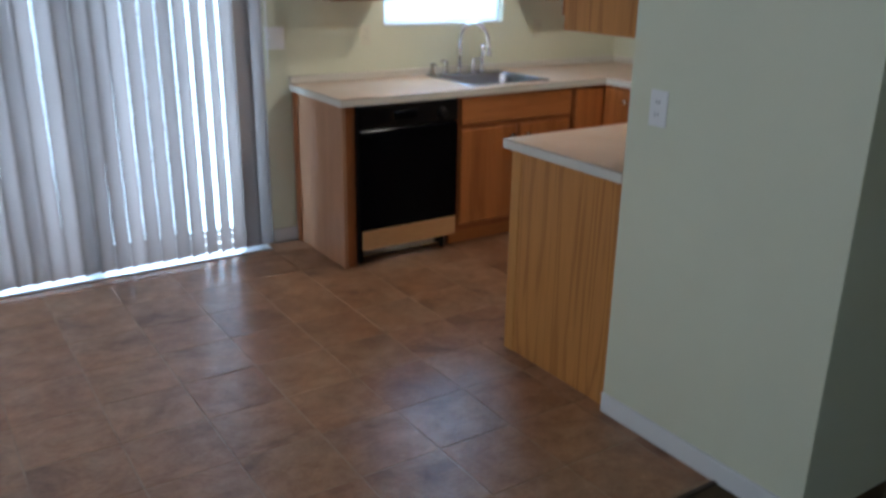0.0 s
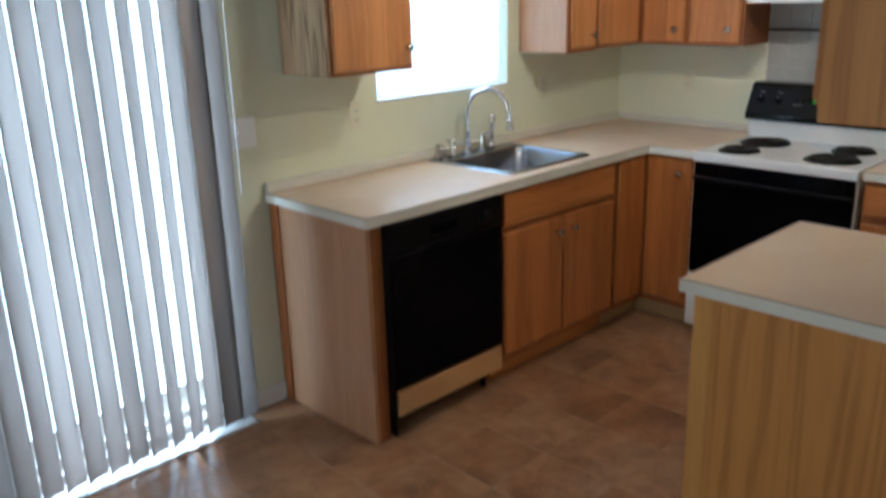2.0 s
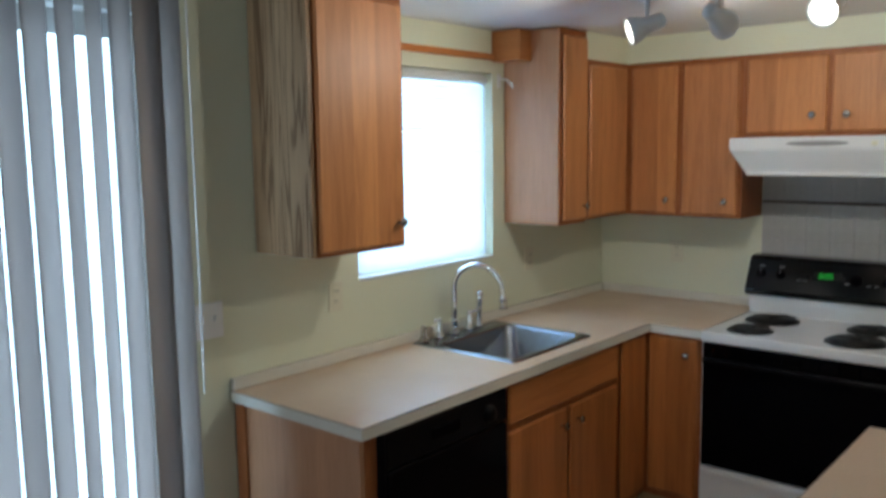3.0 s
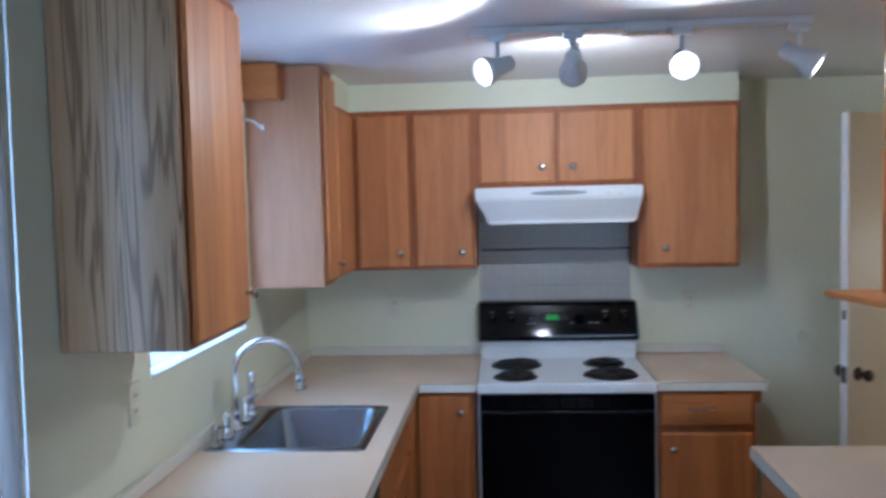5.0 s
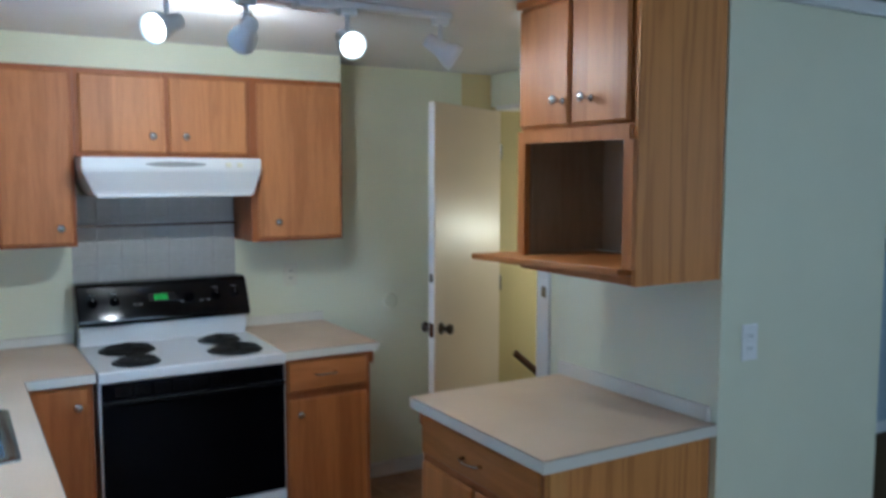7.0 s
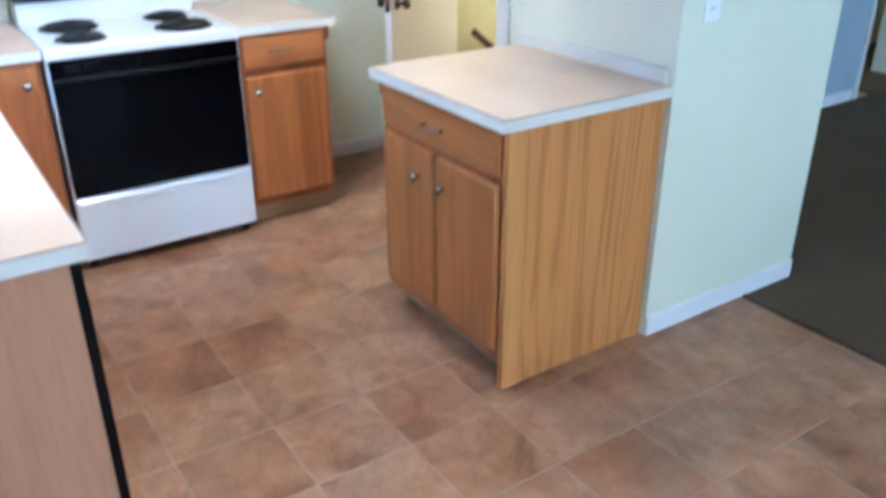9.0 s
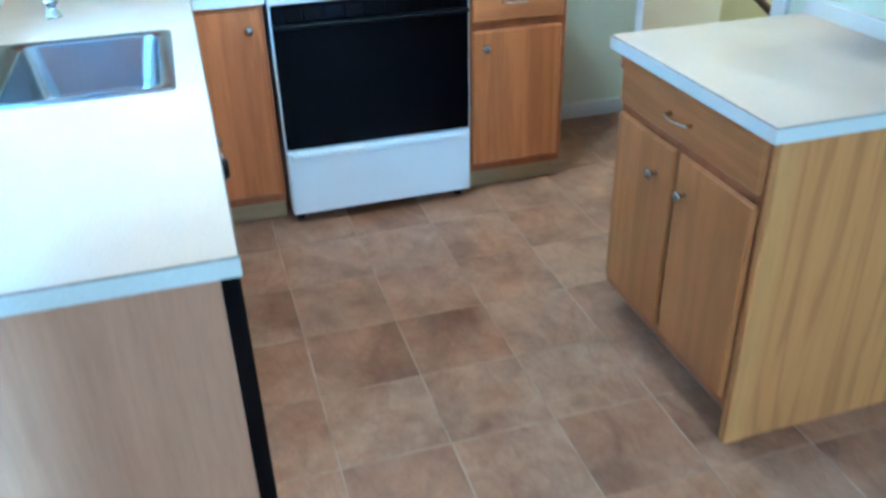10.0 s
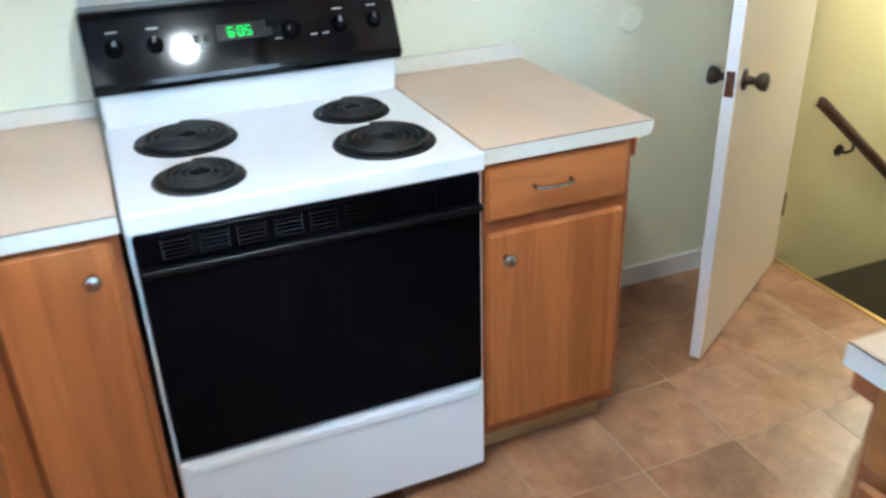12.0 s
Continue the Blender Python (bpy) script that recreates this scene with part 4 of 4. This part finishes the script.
# ---- sliding door with vertical blind ----
sl = thing("door_slider", (0.87, 4.42, 0), "white framed glass sliding patio door behind a vertical blind", "sliding door", kind="structure")
bm = box(SX0, SX0 + 0.05, 4.37, 4.48, 0.0, SZ1, 0.004)
box(SX1 - 0.05, SX1, 4.37, 4.48, 0.0, SZ1, 0.004, into=bm)
box(SX0 + 0.05, SX1 - 0.05, 4.37, 4.48, SZ1 - 0.06, SZ1, 0.004, into=bm)
box(SX0 + 0.05, SX1 - 0.05, 4.37, 4.48, -0.003, 0.04, 0.004, into=bm)
part("frame", bm, WHITE, sl)
for a, b, y in ((SX0 + 0.05, 0.92, 4.40), (0.84, SX1 - 0.05, 4.44)):
    bm = box(a, a + 0.06, y, y + 0.03, 0.04, SZ1 - 0.06)
    box(b - 0.06, b, y, y + 0.03, 0.04, SZ1 - 0.06, into=bm)
    box(a + 0.06, b - 0.06, y, y + 0.03, 0.04, 0.07, into=bm)
    box(a + 0.06, b - 0.06, y, y + 0.03, SZ1 - 0.13, SZ1 - 0.06, into=bm)
    sash = part("sash", bm, WHITE, sl)
    g = part("pane", box(a + 0.06, b - 0.06, y + 0.012, y + 0.018, 0.07, SZ1 - 0.13), GLASS, sash)
    g.visible_shadow = False
vb = thing("vertical_blind", (0.87, 4.28, 0), "grey vinyl vertical blind, half turned, daylight between its slats", "blind")
part("headrail", box(SX0 - 0.06, SX1 + 0.03, 4.245, 4.315, 2.225, 2.27, 0.004), WHITE, vb, "white headrail")
part("valance", box(SX0 - 0.07, SX1 + 0.04, 4.225, 4.24, 2.205, 2.295, 0.004), WHITE, vb, "white valance")
bm = bmesh.new()
cols = []
for j in range(7):
    u = j / 6 - 0.5
    cols.append([bm.verts.new((u * 0.089, 0.010 * (0.25 - u * u) * 4, z)) for z in (0.03, 0.75, 1.45, 2.22)])
for a, b in zip(cols, cols[1:]):
    for j in range(3):
        bm.faces.new((a[j], b[j], b[j + 1], a[j + 1]))
bmesh.ops.solidify(bm, geom=bm.faces[:], thickness=0.0012)
slat = part("slat", bm, SLAT, vb, "grey vinyl slat", True)
ORIGIN_VB = ORIGIN[vb.name]
slat.data.transform(Matrix.Translation(ORIGIN_VB))
rnd = random.Random(4)
N = 24
for j in range(N):
    ob = slat if j == 0 else new("slat", slat.data)
    ob.parent = vb
    x = SX0 + 0.02 + j * 0.0785
    angle = 20 + rnd.uniform(-2.0, 1.5)
    if j >= N - 2:
        angle = 9
    if j in (19, 20):
        angle += 14
    ob.matrix_local = Matrix.Translation((x - ORIGIN_VB.x, 4.262 - ORIGIN_VB.y, 0)) @ pose(0, 0, 0, rnd.uniform(-0.15, 0.15), rnd.uniform(-0.18, 0.18), angle)

part("wand", tube([(1.835, 4.262, 2.225), (1.84, 4.27, 1.6), (1.842, 4.275, 0.95)], 0.003, 6), WHITE, vb, "thin white tilt wand")

# ---- window over the sink ----
wn = thing("window_1", (3.05, 4.42, WZ0), "white framed kitchen window with a glowing closed shade", "window", kind="structure")
bm = box(WX0, WX0 + 0.035, 4.40, 4.47, WZ0, WZ1, 0.003)
box(WX1 - 0.035, WX1, 4.40, 4.47, WZ0, WZ1, 0.003, into=bm)
box(WX0 + 0.035, WX1 - 0.035, 4.40, 4.47, WZ1 - 0.035, WZ1, 0.003, into=bm)
box(WX0 + 0.035, WX1 - 0.035, 4.40, 4.47, WZ0, WZ0 + 0.035, 0.003, into=bm)
part("window_frame", bm, WHITE, wn)
part("window_sill", box(WX0 + 0.001, WX1 - 0.001, YN - 0.008, 4.40, WZ0 + 0.0005, WZ0 + 0.012, 0.003), WHITE, wn)
g = part("pane", box(WX0 + 0.036, WX1 - 0.036, 4.432, 4.438, WZ0 + 0.036, WZ1 - 0.036), GLASS, wn)
g.visible_shadow = False
ws = thing("mini_blind", (3.05, 4.39, WZ1), "closed white mini blind glowing with daylight", "blind")
part("roller", tube([(WX0 + 0.01, 4.385, WZ1 - 0.03), (WX1 - 0.01, 4.385, WZ1 - 0.03)], 0.018, 12), WHITE, ws)
n = 30
step = (WZ1 - 0.05 - WZ0 - 0.02) / n
for j in range(n):
    z = WZ0 + 0.02 + j * step
    part("slat", prism([(4.378, z), (4.379, z), (4.391, z + step * 1.12), (4.390, z + step * 1.12)], "x", WX0 + 0.012, WX1 - 0.012), SHADE, ws)
# oak rail above the window
solid("trim_window_head", box(2.55, 3.462, 4.322, 4.348, 2.106, 2.134, 0.003), OAK_H, "thin oak rail above the sink window", "trim", "structure")
solid("trim_window_block", box(3.463, 3.556, 4.19, 4.346, 2.10, CEIL - 0.004, 0.003), OAK_H, "oak block beside the window head", "trim", "structure")

hk = thing("curtain_bracket", (3.52, 4.33, 2.03), "small white curtain rod bracket beside the window", "bracket")
part("plate", box(3.506, 3.534, YN - 0.007, YN - 0.001, 1.985, 2.05, 0.002), WHITE, hk)
part("arm", tube([(3.52, YN - 0.006, 2.03), (3.52, YN - 0.05, 2.02), (3.515, YN - 0.085, 1.985), (3.505, YN - 0.085, 2.005)], 0.005, 8), WHITE, hk, "", True)

# ---- basement door ----
hinge, free = Vector((4.385, 1.215)), Vector((3.975, 1.885))
along = (free - hinge).normalized()
LEAF = 0.785
ang = math.degrees(math.atan2(along.y, along.x))
dr = thing("door_1", (hinge.x, hinge.y, 0), "cream painted flush door standing open to the basement stairs", "door", kind="structure")
dr.rotation_euler = (0, 0, radians(ang))
org = ORIGIN[dr.name]
leaf = part("leaf", box(org.x, org.x + LEAF, org.y - 0.018, org.y + 0.018, 0.012, 2.025, 0.002), DOOR_PAINT, dr)
part("edge_band", box(org.x + LEAF, org.x + LEAF + 0.0015, org.y - 0.0165, org.y + 0.0165, 0.014, 2.023), WHITE, leaf, "white painted door edge")
KX = org.x + LEAF - 0.065
for sgn in (-1, 1):
    part("door_handle", lathe((KX, org.y + sgn * 0.018, 0.90), (0, sgn, 0), [(0, 0.030), (0.006, 0.030), (0.009, 0.014), (0.03, 0.011), (0.036, 0.020), (0.052, 0.027), (0.062, 0.024), (0.066, 0.012)], 20), BRONZE, leaf, "dark bronze door knob", True)
part("latch_plate", box(org.x + LEAF + 0.0015, org.x + LEAF + 0.003, org.y - 0.012, org.y + 0.012, 0.865, 0.935), NICKEL, leaf, "worn latch plate")
part("latch_plate", box(org.x + LEAF + 0.0015, org.x + LEAF + 0.003, org.y - 0.010, org.y + 0.010, 1.14, 1.18), NICKEL, leaf)
for z in (0.25, 1.05, 1.8):
    part("hinge", tube([(org.x - 0.006, org.y + 0.02, z - 0.045), (org.x - 0.006, org.y + 0.02, z + 0.045)], 0.006, 8), NICKEL, leaf)
solid("trim_door_jamb_hinge", box(4.425, XE - 0.001, 1.06, 1.19, 0, 2.06, 0.003), STAIR_WALL, "yellow cream painted door jamb", "trim", "structure")
solid("trim_door_head", box(3.60, 4.425, 1.06, 1.203, 2.035, 2.06, 0.003), WHITE, "white painted door head", "trim", "structure")
jb = thing("trim_wall_end", (3.57, 1.45, 0), "white painted end post of the wall by the basement door", "trim", kind="structure")
part("board", box(3.485, 3.575, 1.521, 1.540, 0, 2.10, 0.003), WHITE, jb)
part("reveal", box(3.561, 3.5745, 1.07, 1.5205, 0, 2.10, 0.003), WHITE, jb)
part("strike_plate", box(3.50, 3.53, 1.5405, 1.546, 1.10, 1.15, 0.001), NICKEL, jb, "small metal strike plate")
# handrail
hr = thing("handrail", (4.44, 0.5, 0), "dark stained wooden handrail on the stair wall", "handrail")
part("rail", tube([(4.415, 1.06, 0.61), (4.415, 1.045, 0.60), (4.415, -0.9, -1.02)], 0.021, 12), RAIL, hr, "", True)
for y in (0.85, -0.2):
    z = 0.60 + (y - 1.045) * (1.62 / 1.945)
    bk = part("bracket", tube([(4.415, y, z - 0.02), (4.415, y, z - 0.05), (4.445, y, z - 0.07), (XE - 0.004, y, z - 0.07)], 0.006, 8), BRONZE, hr, "", True)
    part("rosette", lathe((XE - 0.001, y, z - 0.07), (-1, 0, 0), [(0, 0.024), (0.005, 0.022), (0.007, 0.01)], 14), BRONZE, bk)

# ---- track light ----
tr = thing("track_light", (TX, 2.93, CEIL), "white ceiling track light with four adjustable spot heads", "track light")
part("track", box(TX - 0.018, TX + 0.018, 2.37, 3.43, CEIL - 0.022, CEIL - 0.001, 0.003), HEAD_PAINT, tr, "white metal track bar")
part("feed_box", box(TX - 0.035, TX + 0.035, 2.815, 2.945, CEIL - 0.036, CEIL - 0.0005, 0.004), HEAD_PAINT, tr)
for (px, py), aim, watts in HEADS:
    way = (Vector(aim) - Vector((px, py, 2.11))).normalized()
    hd = part("spot_head", box(px - 0.016, px + 0.016, py - 0.03, py + 0.03, CEIL - 0.045, CEIL - 0.022, 0.003), HEAD_PAINT, tr, "white adjustable spot head")
    part("stem", tube([(px, py, CEIL - 0.045), (px, py, 2.125)], 0.008, 8), HEAD_PAINT, hd, "", True)
    c0 = Vector((px, py, 2.115))
    part("shade", lathe(c0 - way * 0.06, way, [(0, 0.018), (0.008, 0.026), (0.055, 0.028), (0.065, 0.030), (0.10, 0.045), (0.125, 0.047), (0.124, 0.043), (0.112, 0.040)], 24), HEAD_PAINT, hd, "white lamp shade", True)
    part("bulb", lathe(c0 + way * 0.053, way, [(0, 0.039), (0.006, 0.038), (0.012, 0.025), (0.014, 0.008)], 20), BULB, hd, "lit reflector bulb", True)
    if py == 3.105:
        coil = [(px + 0.020 * math.cos(0.6 * q), py + 0.020 * math.sin(0.6 * q), CEIL - 0.05 - 0.0016 * q) for q in range(42)]
        part("cord", tube(coil, 0.0035, 6), CHROME, hd, "coiled shiny cord", True)
    spot_lamp("track_spot", look(c0 + way * 0.10, c0 + way * 2), watts, 165, WARM)
sb = thing("stair_bulb", (4.27, 0.32, 1.30), "lit bare bulb above the basement stairs", "light bulb")
part("globe", lathe((4.27, 0.32, 1.34), (0, 0, 1), [(0, 0.012), (0.01, 0.03), (0.04, 0.034), (0.07, 0.016), (0.09, 0.014)], 16), BULB, sb, "", True)
part("cord", tube([(4.27, 0.32, 1.43), (4.27, 0.32, HIGH)], 0.004, 6), BLACK_MATT, sb)


# ---- switches and outlets ----
def plate(name, label, at, way, w=0.072, h=0.115, kind="outlet", mat=None):
    """A cover plate on a wall; way is the wall's normal, '-y' or '-x'."""
    x, y, z = at
    p = thing(name, at, label, name.replace("_", " "))
    along_x = way == "-y"

    def slab(a0, a1, z0, z1, d0, d1, bevel=0.0):
        if along_x:
            return box(x + a0, x + a1, y - d1, y - d0, z + z0, z + z1, bevel)
        return box(x - d1, x - d0, y + a0, y + a1, z + z0, z + z1, bevel)
    part("cover", slab(-w / 2, w / 2, -h / 2, h / 2, 0.0005, 0.006, 0.002), mat or PLASTIC, p)
    if kind == "outlet":
        for s in (-1, 1):
            o = part("socket", slab(-0.017, 0.017, s * 0.02 - 0.014, s * 0.02 + 0.014, 0.006, 0.008, 0.001), mat or PLASTIC, p)
            for u in (-0.007, 0.006):
                part("slot", slab(u, u + 0.0022, s * 0.02 - 0.005, s * 0.02 + 0.007, 0.0078, 0.0084), DARK, o)
    elif kind == "switch":
        n = max(1, round(w / 0.07))
        for j in range(n):
            u = (j - (n - 1) / 2) * 0.046
            part("toggle", slab(u - 0.005, u + 0.005, -0.004, 0.016, 0.006, 0.018, 0.001), mat or PLASTIC, p)
    return p


plate("light_switch", "ivory double light switch plate on the pale wall", (1.915, YN, 1.165), "-y", 0.115, 0.12, "switch", WHITE_PLASTIC)
plate("outlet", "ivory power outlet on the wall above the sink counter", (2.475, YN, 1.165), "-y")
plate("outlet", "ivory power outlet on the wall beside the sink window", (3.76, YN, 1.165), "-y")
plate("outlet", "ivory power outlet on the wall beside the stove", (XE, 2.43, 1.16), "-x")
plate("outlet", "ivory power outlet on the wall in the counter corner", (XE, 3.90, 1.16), "-x")
plate("outlet", "ivory power outlet on the stub wall", (XS, 1.79, 1.155), "-x", mat=WHITE_PLASTIC)
pc = thing("cable_cap", (XE, 1.86, 0.98), "round ivory blank cover on the wall by the counter", "wall cover")
part("disc", lathe((XE - 0.0005, 1.86, 0.98), (-1, 0, 0), [(0, 0.045), (0.004, 0.044), (0.006, 0.03)], 24), WALL, pc, "", True)

# ---- floor tiles ----
P, GAP = 0.3045, 0.004
GX, GY = 3.317, 2.934
tile = None


def add_tile(i, j, parent, x0, x1, y0, y1):
    """A floor tile, whole or cut to the given bounds."""
    global tile
    a0, a1 = GX + i * P + GAP / 2, GX + (i + 1) * P - GAP / 2
    b0, b1 = GY + j * P + GAP / 2, GY + (j + 1) * P - GAP / 2
    c0, c1, d0, d1 = max(a0, x0), min(a1, x1), max(b0, y0), min(b1, y1)
    if c1 - c0 < 0.01 or d1 - d0 < 0.01:
        return
    if (c0, c1, d0, d1) != (a0, a1, b0, b1):
        bm = box(c0, c1, d0, d1, -0.003, 0.0)
        part("tile", bm, TILE, parent)
        return
    if tile is None:
        bm = box(a0, a1, b0, b1, -0.006, 0.0)
        bmesh.ops.bevel(bm, geom=[e for e in bm.edges if all(v.co.z > -0.001 for v in e.verts)], offset=0.0015, segments=1, affect="EDGES")
        bmesh.ops.translate(bm, verts=bm.verts, vec=(-a0, -b0, 0))
        tile = bpy.data.meshes.new("tile")
        bm.to_mesh(tile)
        bm.free()
        tile.materials.append(TILE)
    ob = new("tile", tile)
    ob.parent = parent
    ob.location = (a0, b0, 0.0015 * 0)


for i in range(-19, 5):
    for j in range(-6, 6):
        add_tile(i, j, floor, W + 0.002, XE - 0.002, 1.394, YN - 0.002)
for i in range(0, 5):
    add_tile(i, -6, floor_2, 3.575, XE - 0.002, 1.183, 1.383)
